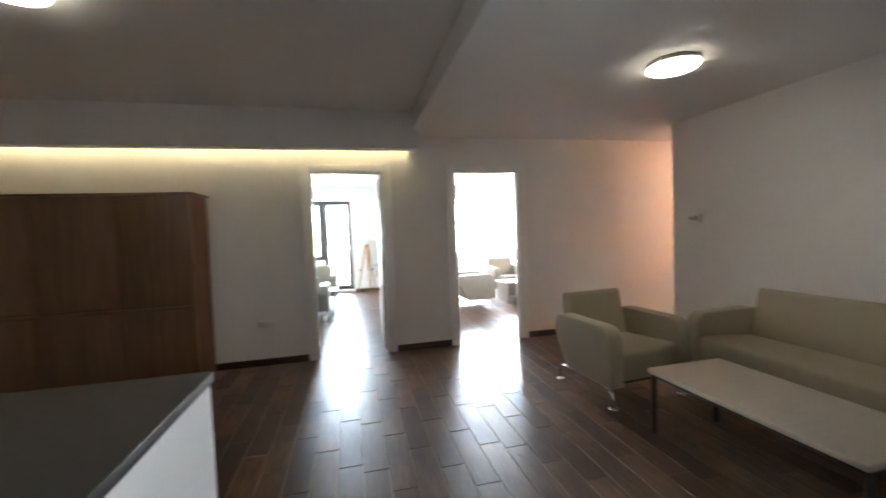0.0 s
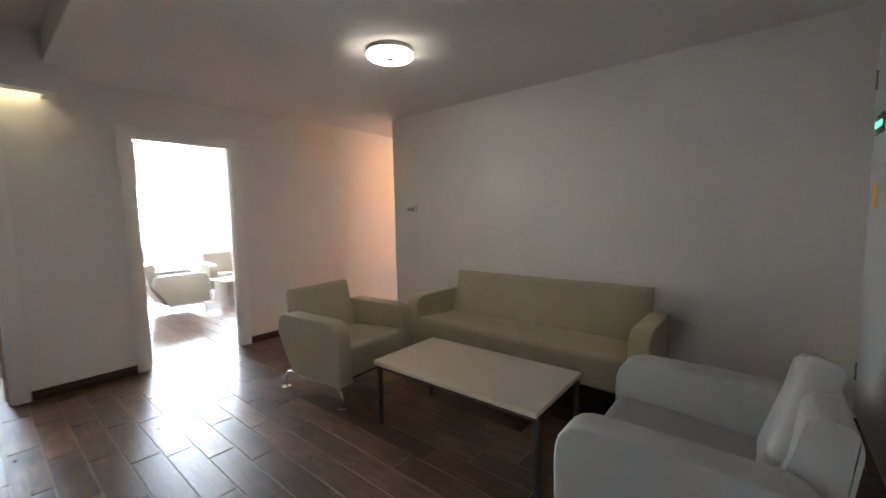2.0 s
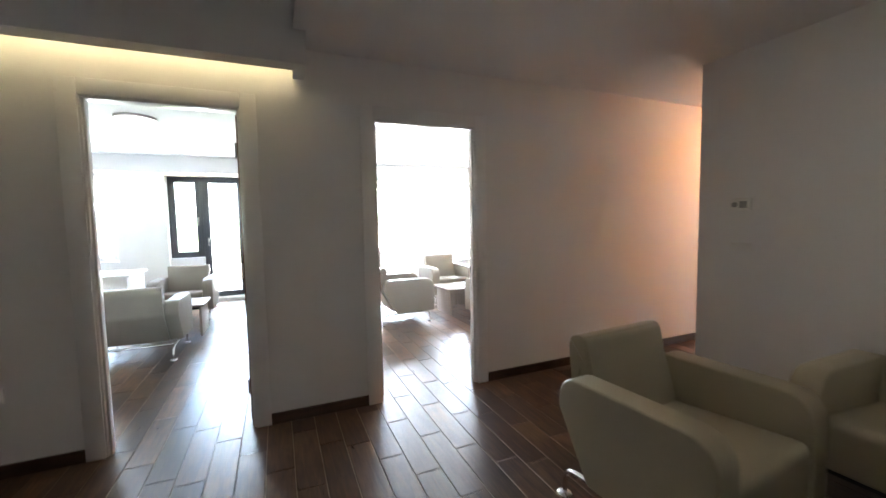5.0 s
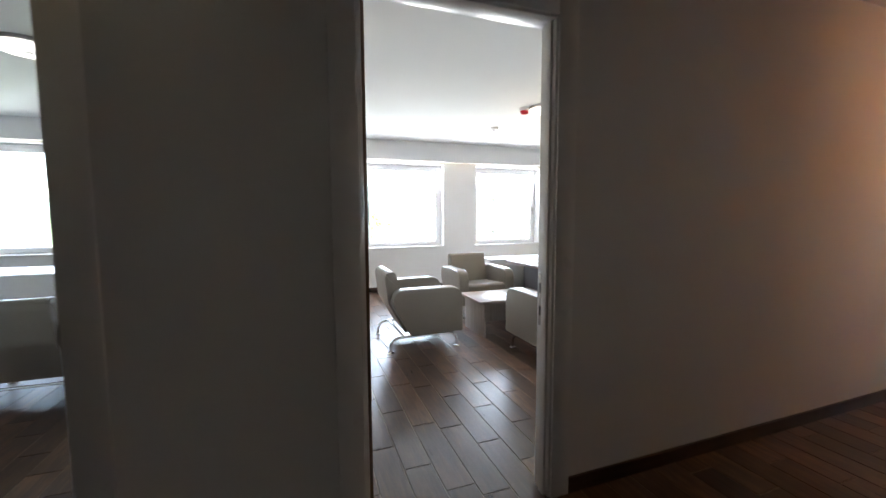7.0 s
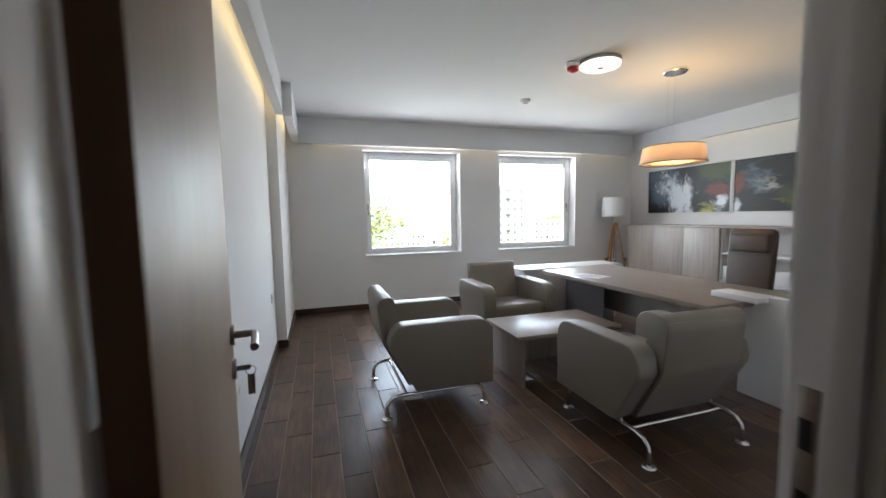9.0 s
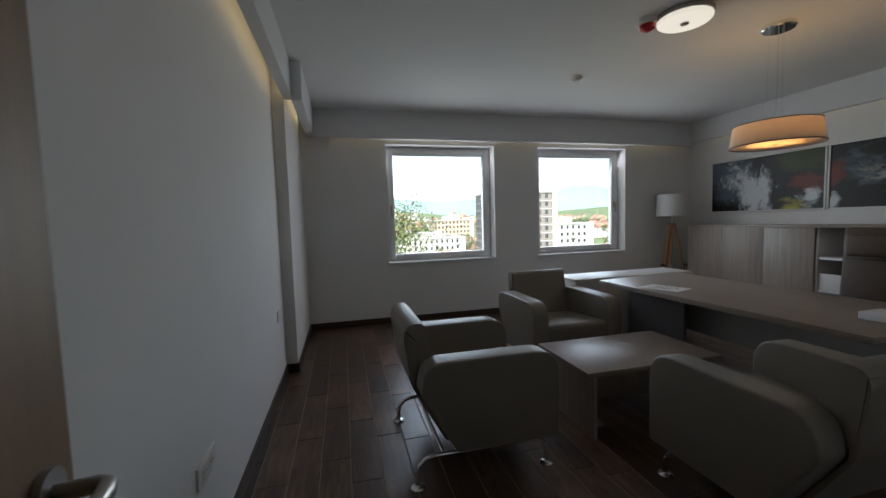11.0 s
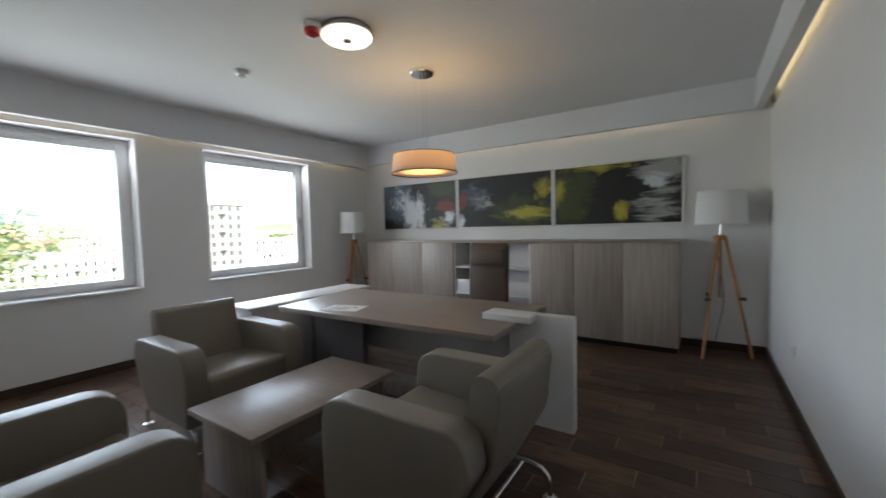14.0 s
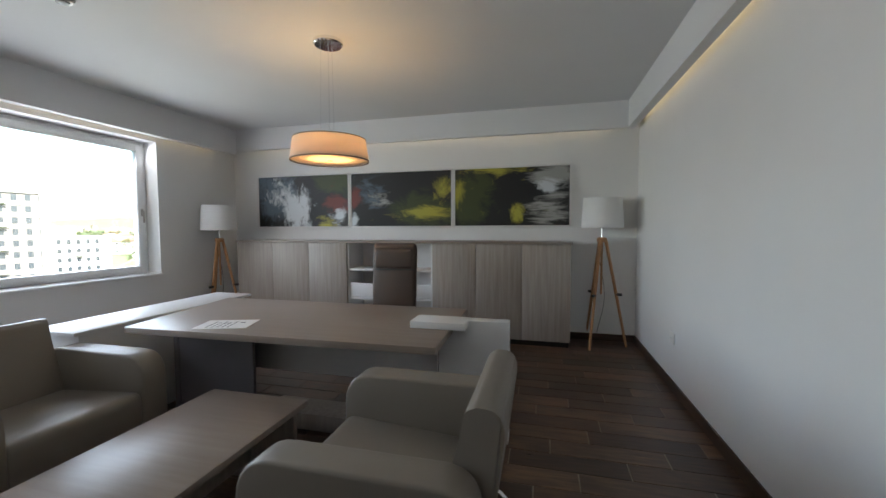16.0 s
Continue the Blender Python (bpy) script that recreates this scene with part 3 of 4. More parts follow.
def wall_cabinet():
    c = thing("tall_cabinet", "walnut laminate cabinet with drawer split, shade painted on its side", "cabinet", pose(0.085, 0, 0.012))
    # body darker than the walnut fronts: the side's shadow is in its colour
    part("body", rbox(-3.1, -1.2, 4.47, HY0 - 0.015, 0.0, 1.82, 0.003), DARKWOOD_AND_SHADE, c)
    part("top_panel", rbox(-3.12, -1.17, 4.43, HY0 - 0.015, 1.8205, 1.845, 0.003), KITCHEN, c)
    for i in range(3):
        x0 = -3.1 + i * 0.633
        d = part("door", rbox(x0 + 0.002, x0 + 0.629, 4.445, 4.469, 0.78, 1.815, 0.002), KITCHEN, c)
        part("handle", rbox(x0 + 0.33, x0 + 0.60, 4.425, 4.444, 0.785, 0.80, 0.002), DARKWOOD_AND_SHADE, d)
        d = part("drawer", rbox(x0 + 0.002, x0 + 0.629, 4.445, 4.469, 0.08, 0.772, 0.002), KITCHEN, c)
        part("handle", rbox(x0 + 0.33, x0 + 0.60, 4.425, 4.444, 0.745, 0.76, 0.002), DARKWOOD_AND_SHADE, d)


wall_cabinet()
ct = thing("reception_counter", "white counter with a dark stone-look worktop", "counter")
part("side_panel", rbox(-0.23, -0.20, -0.6, 1.93, 0.0, 0.86, 0.003), WHITE, ct)
part("front_panel", rbox(-0.85, -0.2305, 1.90, 1.925, 0.0, 0.86, 0.003), WHITE, ct)
part("worktop", rbox(-0.90, -0.19, -0.62, 1.945, 0.8605, 0.90, 0.004), WORKTOP, ct)
part("back_panel", rbox(-0.85, -0.82, -0.6, 1.899, 0.0, 0.86, 0.003), WHITE, ct)


def socket(name, m, n, label, mat=PLASTIC):
    """A flush plate in the xz plane, facing -y, with n round inserts."""
    w = 0.04 + 0.07 * n
    s = thing(name, label, "socket", m)
    part("plate", rbox(-w / 2, w / 2, -0.009, 0.0, -0.04, 0.04, 0.003), mat, s)
    for i in range(n):
        x = (i - (n - 1) / 2) * 0.07
        q = part("insert", tube([(x, -0.0095, 0), (x, -0.012, 0)], 0.024, 20), mat, s)
        for d in (-0.009, 0.009):
            part("pin_hole", tube([(x + d, -0.0122, 0), (x + d, -0.0128, 0)], 0.003, 8), BLACK, q)


socket("wall_socket", pose(-0.58, HY0, 0.46), 2, "white triple power socket low on the wall")
socket("wall_socket", pose(HX, 0.98, 0.50, 0, 0, -90), 2, "white double power socket beside the sofa")
socket("wall_socket", pose(5.61, HY1, 0.39, 0, 0, 180), 1, "white power socket low on the wall")
socket("wall_socket", pose(OX0, 8.41, 0.55, 0, 0, 90), 1, "white power socket low on the wall")
socket("wall_socket", pose(OX0, 6.75, 0.40, 0, 0, 90), 2, "white power socket behind the door")

th = thing("thermostat", "small white and grey room thermostat on the wall", "thermostat", pose(HX, 3.80, 1.435, 0, 0, -90))
part("case", rbox(-0.065, 0.065, -0.032, 0.0, -0.045, 0.045, 0.005), PLASTIC, th)
part("display", rbox(-0.005, 0.045, -0.034, -0.0322, -0.024, 0.024, 0.001), GREYPL, th)
part("dial", tube([(-0.035, -0.0325, 0), (-0.035, -0.042, 0)], 0.018, 16), GREYPL, th)
sw = thing("light_switch", "wide white light switch plate", "switch", pose(HX, 3.80, 1.13, 0, 0, -90))
part("plate", rbox(-0.075, 0.075, -0.009, 0.0, -0.03, 0.03, 0.003), PLASTIC, sw)
for i in range(3):
    part("rocker", rbox(-0.066 + i * 0.045, -0.024 + i * 0.045, -0.013, -0.0092, -0.022, 0.022, 0.002), PLASTIC, sw)

ep = thing("electrical_cabinet", "grey steel electrical cabinet with green lights and a yellow warning plate", "electrical cabinet", pose(2.74, 0.0, -0.14))
part("enclosure", rbox(-0.42, 0.42, 0.012, 0.20, 0.55, 2.25, 0.006), PANELGREY, ep)
dq = part("door", rbox(-0.415, 0.415, 0.2005, 0.222, 0.56, 2.24, 0.006), PANELGREY, ep)
part("led_plate", rbox(0.20, 0.34, 0.2225, 0.228, 1.80, 1.88, 0.002), BLACK, dq)
for i in range(3):
    part("led", tube([(0.23 + i * 0.04, 0.2285, 1.84), (0.23 + i * 0.04, 0.232, 1.84)], 0.012, 12), GREENLED, dq, "small green light")
part("warning_plate", rbox(0.24, 0.32, 0.2225, 0.2245, 1.50, 1.60, 0.001), YELLOW, dq, "yellow warning plate")
for z in (0.75, 2.05):
    part("hinge", tube([(0.43, 0.215, z - 0.04), (0.43, 0.215, z + 0.04)], 0.01, 10), BLACK, ep)


# ---- office things ----
def office_table():
    t = thing("coffee_table", "grey oak laminate coffee table on panel legs", "coffee table", pose(3.54, 7.335, 0))
    part("tabletop", rbox(-0.455, 0.455, -0.278, 0.278, 0.364, 0.392, 0.002), ASH_TOP, t)
    for x in (-0.39, 0.39):
        part("side_panel", rbox(x - 0.0125, x + 0.0125, -0.25, 0.25, 0.0, 0.3635, 0.002), ASH, t)
    part("stretcher", rbox(-0.377, 0.377, -0.012, 0.012, 0.10, 0.33, 0.002), ASH, t)


office_table()


def desk():
    d = thing("executive_desk", "large grey oak desk with an overhanging top and white end panels", "desk")
    top = soften(prism([(4.06, 8.30), (4.105, 6.44), (5.02, 6.46), (5.02, 8.46)], "z", 0.625, 0.662), 0.003, 2)
    part("desktop", top, ASH_TOP, d)
    part("modesty_panel", rbox(4.58, 4.605, 6.56, 8.19, 0.28, 0.6245, 0.002), WHITE, d, "white modesty panel")
    part("front_leg_panel", rbox(4.31, 4.335, 7.64, 8.19, 0.0, 0.6245, 0.002), DARKLAM, d, "dark grey leg panel")
    part("leg_panel", rbox(4.31, 4.92, 8.195, 8.235, 0.0, 0.6245, 0.002), DARKLAM, d, "dark grey leg panel")
    e = part("end_panel", rbox(4.525, 4.605, 6.13, 6.535, 0.0, 0.70, 0.003), WHITE, d, "white end panel")
    part("end_cap", rbox(4.43, 4.605, 6.36, 6.68, 0.6625, 0.702, 0.003), WHITE, e)
    r = part("return_cabinet", rbox(3.95, 5.22, 8.49, 8.80, 0.0, 0.632, 0.003), WHITE, d, "white side return cabinet")
    part("return_top", rbox(3.91, 5.27, 8.462, 8.83, 0.6325, 0.652, 0.002), WHITE, r)
    part("cable_box", rbox(4.36, 4.56, 6.87, 7.62, 0.02, 0.12, 0.003), ASH, d)
    part("screw_cap", tube([(4.40, 6.452, 0.644), (4.40, 6.446, 0.644)], 0.008, 10), STEEL, d)
    return d


desk()


def sheet(m, label):
    p = thing("paper_sheet", label, "paper", m)
    part("page", boxes((-0.105, 0.105, -0.15, 0.15, 0.0005, 0.003)), PAPER, p)
    for i in range(5):
        part("text_line", boxes((-0.08, 0.06 - 0.02 * (i % 2), 0.08 - i * 0.03, 0.086 - i * 0.03, 0.0032, 0.0036)), INK, p)
    part("seal", lathe([(0.012, 0.0032), (0.012, 0.0036)], 16, 0.03, -0.08), INK, p)


sheet(pose(4.25, 7.76, 0.662, 0, 0, 18), "white printed sheet lying on the desk")


def credenza():
    """Low cabinets along the wall, in three units with an open niche."""
    z1, x0, x1 = 1.06, 6.43, OX1 - 0.015
    def unit(y0, y1, n):
        c = thing("low_cabinet", "grey oak laminate cabinet with three plain doors", "cabinet", group="low cabinets along the wall")
        part("body", rbox(x0 + 0.02, x1, y0, y1, 0.06, z1, 0.002), ASH, c)
        part("plinth", rbox(x0 + 0.05, x1, y0 + 0.01, y1 - 0.01, 0.0, 0.0595, 0.002), BLACK, c)
        w = (y1 - y0) / n
        for i in range(n):
            part("door", rbox(x0, x0 + 0.0195, y0 + i * w + 0.002, y0 + (i + 1) * w - 0.002, 0.065, z1 - 0.003, 0.0015), ASH, c)
    unit(8.142, 9.635, 3)
    unit(5.675, 7.118, 3)
    s = thing("open_shelf", "white open shelf unit between the cabinets", "shelf")
    part("back_panel", rbox(x1 - 0.02, x1, 7.12, 8.14, 0.0, z1, 0.002), WHITE, s)
    part("side_panel", rbox(x0 + 0.02, x1 - 0.021, 7.12, 7.14, 0.0, z1, 0.002), WHITE, s)
    part("side_panel", rbox(x0 + 0.02, x1 - 0.021, 8.12, 8.14, 0.0, z1, 0.002), WHITE, s)
    for z in (0.10, 0.41, 0.74):
        part("shelf_board", rbox(x0 + 0.03, x1 - 0.021, 7.141, 8.119, z, z + 0.025, 0.002), WHITE, s)
    part("drawer", rbox(x0 + 0.035, x0 + 0.055, 7.145, 8.115, 0.44, 0.60, 0.002), WHITE, s)
    structure("cabinet_worktop", rbox(x0 - 0.015, x1, 5.66, 9.65, z1 + 0.0005, z1 + 0.025, 0.003), ASH_TOP, "continuous grey oak top over the low cabinets", "worktop")["kind"] = ""


credenza()


def desk_chair(m):
    c = thing("office_chair", "brown leather high-back office chair on a chrome base", "office chair", m)
    prof = rounded([(-0.02, 0.45), (0.06, 0.45), (0.11, 1.06), (0.05, 1.10), (0.02, 1.05)], [0.02, 0.03, 0.03, 0.02, 0.03])
    back = prism(prof, "x", -0.23, 0.23)
    bmesh.ops.bevel(back, geom=list({e for f in back.faces if len(f.verts) > 4 for e in f.edges}), offset=0.03, segments=3, profile=0.5, affect="EDGES")
    part("backrest", back, BROWN, c)
    part("head_seam", rbox(-0.215, 0.215, -0.006, 0.004, 0.855, 0.862, 0.002), BLACK, c)
    part("headrest", rbox(-0.205, 0.205, -0.012, 0.06, 0.87, 1.05, 0.03, 4), BROWN, c)
    part("seat", rbox(-0.25, 0.25, -0.48, 0.02, 0.42, 0.52, 0.04, 4), BROWN, c)
    part("column", tube([(0, -0.22, 0.09), (0, -0.22, 0.42)], 0.025, 16), CHROME, c)
    for i in range(5):
        a = i * 2 * math.pi / 5 + 0.3
        q = part("base_arm", tube([(0, -0.22, 0.10), (0.28 * math.cos(a), -0.22 + 0.28 * math.sin(a), 0.07)], 0.018, 10, None, 0.012), CHROME, c)
        part("castor", tube([(0.28 * math.cos(a) - 0.012, -0.22 + 0.28 * math.sin(a), 0.028), (0.28 * math.cos(a) + 0.012, -0.22 + 0.28 * math.sin(a), 0.028)], 0.028, 14), BLACK, q)


desk_chair(pose(5.62, 7.25, 0, 0, 0, -88) @ Matrix.Diagonal((0.88, 1, 1, 1)))


def tripod_lamp(m, label):
    l = thing("floor_lamp", label, "floor lamp", m, "tripod floor lamps")
    part("shade", lathe([(0.195, 1.25), (0.205, 1.25), (0.185, 1.56), (0.176, 1.56)], 40, closed=True), FABRIC, l, "white drum shade")
    part("stem", tube([(0, 0, 1.12), (0, 0, 1.30)], 0.012, 12), CHROME, l)
    part("hub", lathe([(0.045, 1.10), (0.05, 1.115), (0.05, 1.14), (0.04, 1.15)], 20), BEECH, l)
    part("centre_pole", tube([(0, 0, 0.55), (0, 0, 1.10)], 0.011, 10), BEECH, l)
    for i in range(3):
        a = i * 2 * math.pi / 3 + 0.5
        d = Vector((math.cos(a), math.sin(a), 0))
        leg = part("leg", tube([tuple(d * 0.035 + Vector((0, 0, 1.13))), tuple(d * 0.25 + Vector((0, 0, 0.0)))], 0.017, 10, None, 0.013), BEECH, l)
        part("clamp_knob", tube([tuple(d * 0.14 + Vector((0, 0, 0.55))), tuple(d * 0.20 + Vector((0, 0, 0.55)))], 0.016, 12), BLACK, leg)
    cord = [(0.02 + 0.05 * math.sin(i * 0.5), 0.03 * math.cos(i * 0.4), 1.10 - i * 0.068) for i in range(17)]
    part("cord", tube(cord, 0.003, 6), BLACK, l)


tripod_lamp(pose(6.66, 5.36, 0) @ Matrix.Diagonal((1, 1, 0.98, 1)), "white drum floor lamp on a beech tripod in the corner")
tripod_lamp(pose(6.32, 9.80, 0, 0, 0, 40) @ Matrix.Diagonal((0.98, 0.98, 0.97, 1)), "white drum floor lamp on a beech tripod near the window")
tripod_lamp(pose(0.70, 9.74, 0, 0, 0, 15), "white drum floor lamp on a wooden tripod in the next office")


def pendant(m):
    p = thing("pendant_lamp", "pink-white drum pendant lamp glowing warm on thin wires", "pendant lamp", m)
    part("canopy", lathe([(0.10, 0.0), (0.10, -0.02), (0.09, -0.028)], 32), CHROME, p)
    zt, zb = -0.668, -0.815
    part("shade", lathe([(0.242, zt), (0.246, zt), (0.268, zb), (0.264, zb)], 56, closed=True), PEND, p)
    part("rim", lathe([(0.263, zb - 0.003), (0.270, zb - 0.003), (0.270, zb + 0.004), (0.263, zb + 0.004)], 56, closed=True), BRONZE, p)
    part("rim", lathe([(0.241, zt - 0.003), (0.248, zt - 0.003), (0.248, zt + 0.004), (0.241, zt + 0.004)], 56, closed=True), BRONZE, p)
    part("diffuser", lathe([(0.03, zb + 0.008), (0.260, zb + 0.012), (0.260, zb + 0.016), (0.03, zb + 0.014)], 48), PEND, p, "translucent lower diffuser")
    part("bulb_disc", lathe([(0.02, zb + 0.05), (0.15, zb + 0.05), (0.15, zb + 0.06), (0.02, zb + 0.075)], 32), BULB, p)
    part("knob", lathe([(0.018, zb + 0.0), (0.018, zb + 0.007)], 16), CHROME, p)
    for i in range(3):
        a = i * 2 * math.pi / 3
        part("wire", tube([(0.05 * math.cos(a), 0.05 * math.sin(a), -0.025), (0.05 * math.cos(a) * 1.2, 0.05 * math.sin(a) * 1.2, zt - 0.02)], 0.0014, 6), CHROME, p)
    part("stem", tube([(0, 0, -0.025), (0, 0, zb + 0.05)], 0.003, 6), CHROME, p)


BRONZE = material("dull_rim", (0.33, 0.27, 0.22), 0.5)
pendant(pose(4.835, 7.40, CZ))

sd = thing("smoke_detector", "small white round smoke detector on the ceiling", "smoke detector", pose(3.985, 8.53, CZ))
part("base", lathe([(0.055, 0.0), (0.055, -0.012), (0.045, -0.03), (0.02, -0.034)], 28), PLASTIC, sd)
part("grille", lathe([(0.03, -0.0345), (0.03, -0.04), (0.02, -0.043)], 20), GREYPL, sd)
fa = thing("fire_beacon", "small red and white fire alarm beacon beside the ceiling light", "alarm", pose(3.85, 7.51, CZ))
part("base", lathe([(0.06, 0.0), (0.06, -0.03), (0.05, -0.035)], 24), PLASTIC, fa)
part("lens", lathe([(0.05, -0.0355), (0.045, -0.06), (0.02, -0.075)], 24), RED, fa, "red lens")


# paintings: three abstract canvases in thin white frames
def painting(name, seed, strokes, half=(0.66, 0.34)):
    """Patches of paint on a near-black ground; each has a colour, a grain, a centre and a reach in halves of the canvas, and ragged edges."""
    m = bpy.data.materials.new(name)
    m.use_nodes = True
    n, k = m.node_tree.nodes, m.node_tree.links
    b = n["Principled BSDF"]
    b.inputs["Roughness"].default_value = 0.4
    co = n.new("ShaderNodeTexCoord")
    last = None
    for i, (tint, grain, stretch, centre, reach, gain) in enumerate(strokes):
        mp = n.new("ShaderNodeMapping")
        mp.inputs["Location"].default_value = (seed * 3.1 + i * 11.3, seed * 7.7 + i * 5.1, i * 2.7)
        mp.inputs["Rotation"].default_value = (0.35 * math.sin(seed * 2.0 + i * 1.7), 0, 0)
        mp.inputs["Scale"].default_value = (1, 1.0 / stretch, stretch)
        k.new(co.outputs["Object"], mp.inputs[0])
        t = n.new("ShaderNodeTexNoise")
        t.inputs["Scale"].default_value, t.inputs["Detail"].default_value = grain, 10
        t.inputs["Roughness"].default_value, t.inputs["Distortion"].default_value = 0.68, 0.5
        k.new(mp.outputs[0], t.inputs["Vector"])
        to = n.new("ShaderNodeMapping")
        to.inputs["Location"].default_value = (0, centre[0] / reach[0], -centre[1] / reach[1])
        to.inputs["Scale"].default_value = (0, 1 / (half[0] * reach[0]), 1 / (half[1] * reach[1]))
        k.new(co.outputs["Object"], to.inputs[0])
        far = n.new("ShaderNodeVectorMath")
        far.operation = "LENGTH"
        k.new(to.outputs[0], far.inputs[0])
        near = n.new("ShaderNodeMapRange")
        near.inputs["From Min"].default_value, near.inputs["From Max"].default_value = 1.25, 0.0
        near.inputs["To Min"].default_value, near.inputs["To Max"].default_value = -0.28, gain
        k.new(far.outputs["Value"], near.inputs[0])
        add = n.new("ShaderNodeMath")
        k.new(t.outputs[0], add.inputs[0])
        k.new(near.outputs[0], add.inputs[1])
        mr = n.new("ShaderNodeMapRange")
        mr.inputs["From Min"].default_value, mr.inputs["From Max"].default_value = 0.39, 0.56
        k.new(add.outputs[0], mr.inputs[0])
        mix = n.new("ShaderNodeMix")
        mix.data_type = "RGBA"
        k.new(mr.outputs[0], mix.inputs["Factor"])
        mix.inputs["B"].default_value = (*tint, 1)
        if last is None:
            mix.inputs["A"].default_value = (0.012, 0.013, 0.013, 1)
        else:
            k.new(last, mix.inputs["A"])
        last = mix.outputs["Result"]
    k.new(last, b.inputs["Base Color"])
    bp, sm = n.new("ShaderNodeBump"), n.new("ShaderNodeTexNoise")
    sm.inputs["Scale"].default_value = 90
    bp.inputs["Strength"].default_value = 0.3
    k.new(sm.outputs[0], bp.inputs["Height"])
    k.new(bp.outputs[0], b.inputs["Normal"])
    return m


def hang(y0, y1, mat, label):
    z0, z1, x = 1.236, 1.922, OX1 - 0.002
    p = thing("painting", label, "painting", pose(x, (y0 + y1) / 2, (z0 + z1) / 2), "three paintings in a row")
    a, h = (y1 - y0) / 2 - 0.004, (z1 - z0) / 2
    part("canvas", boxes((-0.022, -0.004, -a + 0.02, a - 0.02, -h + 0.02, h - 0.02)), mat, p)
    for s in (-1, 1):
        part("frame", rbox(-0.032, 0.0, min(s * a, s * (a - 0.018)), max(s * a, s * (a - 0.018)), -h, h, 0.002), WHITE, p)
        part("frame", rbox(-0.032, 0.0, -a + 0.0185, a - 0.0185, min(s * h, s * (h - 0.018)), max(s * h, s * (h - 0.018)), 0.002), WHITE, p)


WHITE_P, GREEN_P, YEL_P, RED_P, BLUE_P, GREY_P = (0.62, 0.66, 0.68), (0.05, 0.065, 0.018), (0.42, 0.38, 0.05), (0.17, 0.03, 0.022), (0.10, 0.14, 0.18), (0.36, 0.36, 0.34)
hang(8.296, 9.648, painting("canvas_white", 1, [
    (BLUE_P, 5, 1.0, (-0.6, 0.2), (0.7, 1.3), 0.22), (GREEN_P, 4, 1.5, (0.7, 0.6), (0.6, 0.7), 0.2), (RED_P, 5, 1.6, (0.72, -0.1), (0.34, 0.6), 0.2),
    (WHITE_P, 7, 0.8, (-0.12, -0.35), (0.42, 1.0), 0.26), (WHITE_P, 9, 1.0, (-0.5, 0.25), (0.4, 0.8), 0.10), (YEL_P, 6, 1.4, (0.55, -0.85), (0.36, 0.4), 0.16), (WHITE_P, 6, 1.3, (0.82, -0.6), (0.26, 0.36), 0.2)]),
     "abstract painting, dark ground with white and yellow splashes")
hang(6.972, 8.294, painting("canvas_green", 2, [
    (GREEN_P, 4, 1.5, (0.35, -0.4), (0.9, 0.9), 0.2), (BLUE_P, 5, 1.4, (-0.6, 0.3), (0.5, 0.8), 0.06), (RED_P, 5, 1.0, (-0.88, 0.1), (0.22, 0.6), 0.2),
    (YEL_P, 5, 1.9, (0.45, -0.5), (0.8, 0.3), 0.16), (YEL_P, 4, 1.0, (0.85, 0.25), (0.28, 0.8), 0.13), (GREY_P, 7, 1.6, (-0.35, -0.1), (0.35, 0.4), 0.06), (WHITE_P, 6, 1.0, (-0.92, -0.75), (0.14, 0.4), 0.2)]),
     "abstract painting, black and dark green with yellow strokes")
hang(5.65, 6.970, painting("canvas_black", 3, [
    (GREEN_P, 4, 1.2, (-0.75, 0.0), (0.6, 1.3), 0.22), (YEL_P, 4, 0.8, (-0.92, 0.2), (0.22, 0.7), 0.18), (YEL_P, 5, 1.8, (-0.3, 0.9), (0.7, 0.3), 0.12),
    (YEL_P, 5, 0.9, (0.12, -0.6), (0.16, 0.5), 0.14), (GREY_P, 5, 1.7, (0.72, 0.6), (0.5, 0.6), 0.24), (WHITE_P, 5, 1.6, (0.6, 0.35), (0.3, 0.3), 0.14), (GREY_P, 6, 2.4, (0.7, -0.45), (0.5, 0.7), 0.08)]),
     "abstract painting, black with yellow strokes and a pale patch")

# desk in the next office, seen through its doorway
nd = thing("office_desk", "white topped desk in the next office", "desk", pose(-1.75, 8.75, 0))
part("desktop", rbox(-0.85, 0.85, -0.4, 0.4, 0.70, 0.73, 0.003), WHITE, nd)
for x in (-0.8, 0.8):
    part("leg_panel", rbox(x - 0.015, x + 0.015, -0.36, 0.36, 0.0, 0.6995, 0.002), WHITE, nd)
nt = thing("coffee_table", "pale coffee table between the armchairs", "coffee table", pose(-0.25, 7.83, 0))
part("tabletop", rbox(-0.3, 0.3, -0.28, 0.28, 0.372, 0.40, 0.002), ASH_TOP, nt)
for x in (-0.25, 0.25):
    part("side_panel", rbox(x - 0.0125, x + 0.0125, -0.24, 0.24, 0.0, 0.3715, 0.002), ASH, nt)


# ---- outside: the valley town below ----
ROOFS = [material("roof_tile_red", (0.34, 0.19, 0.14), 0.8, spread=0.3), material("roof_grey", (0.22, 0.20, 0.19), 0.8, spread=0.3)]
RENDERS = [material("plaster_white", (0.68, 0.66, 0.62), 0.85, spread=0.15), material("plaster_ochre", (0.52, 0.42, 0.30), 0.85, spread=0.2)]
BRICKWORK = material("brown_facade", (0.21, 0.185, 0.17), 0.85, vary=0.1)
CONCRETE = material("grey_concrete", (0.42, 0.41, 0.40), 0.85, vary=0.1)
PANE = material("dark_pane", (0.05, 0.06, 0.07), 0.15, vary=0.1, bump=0)
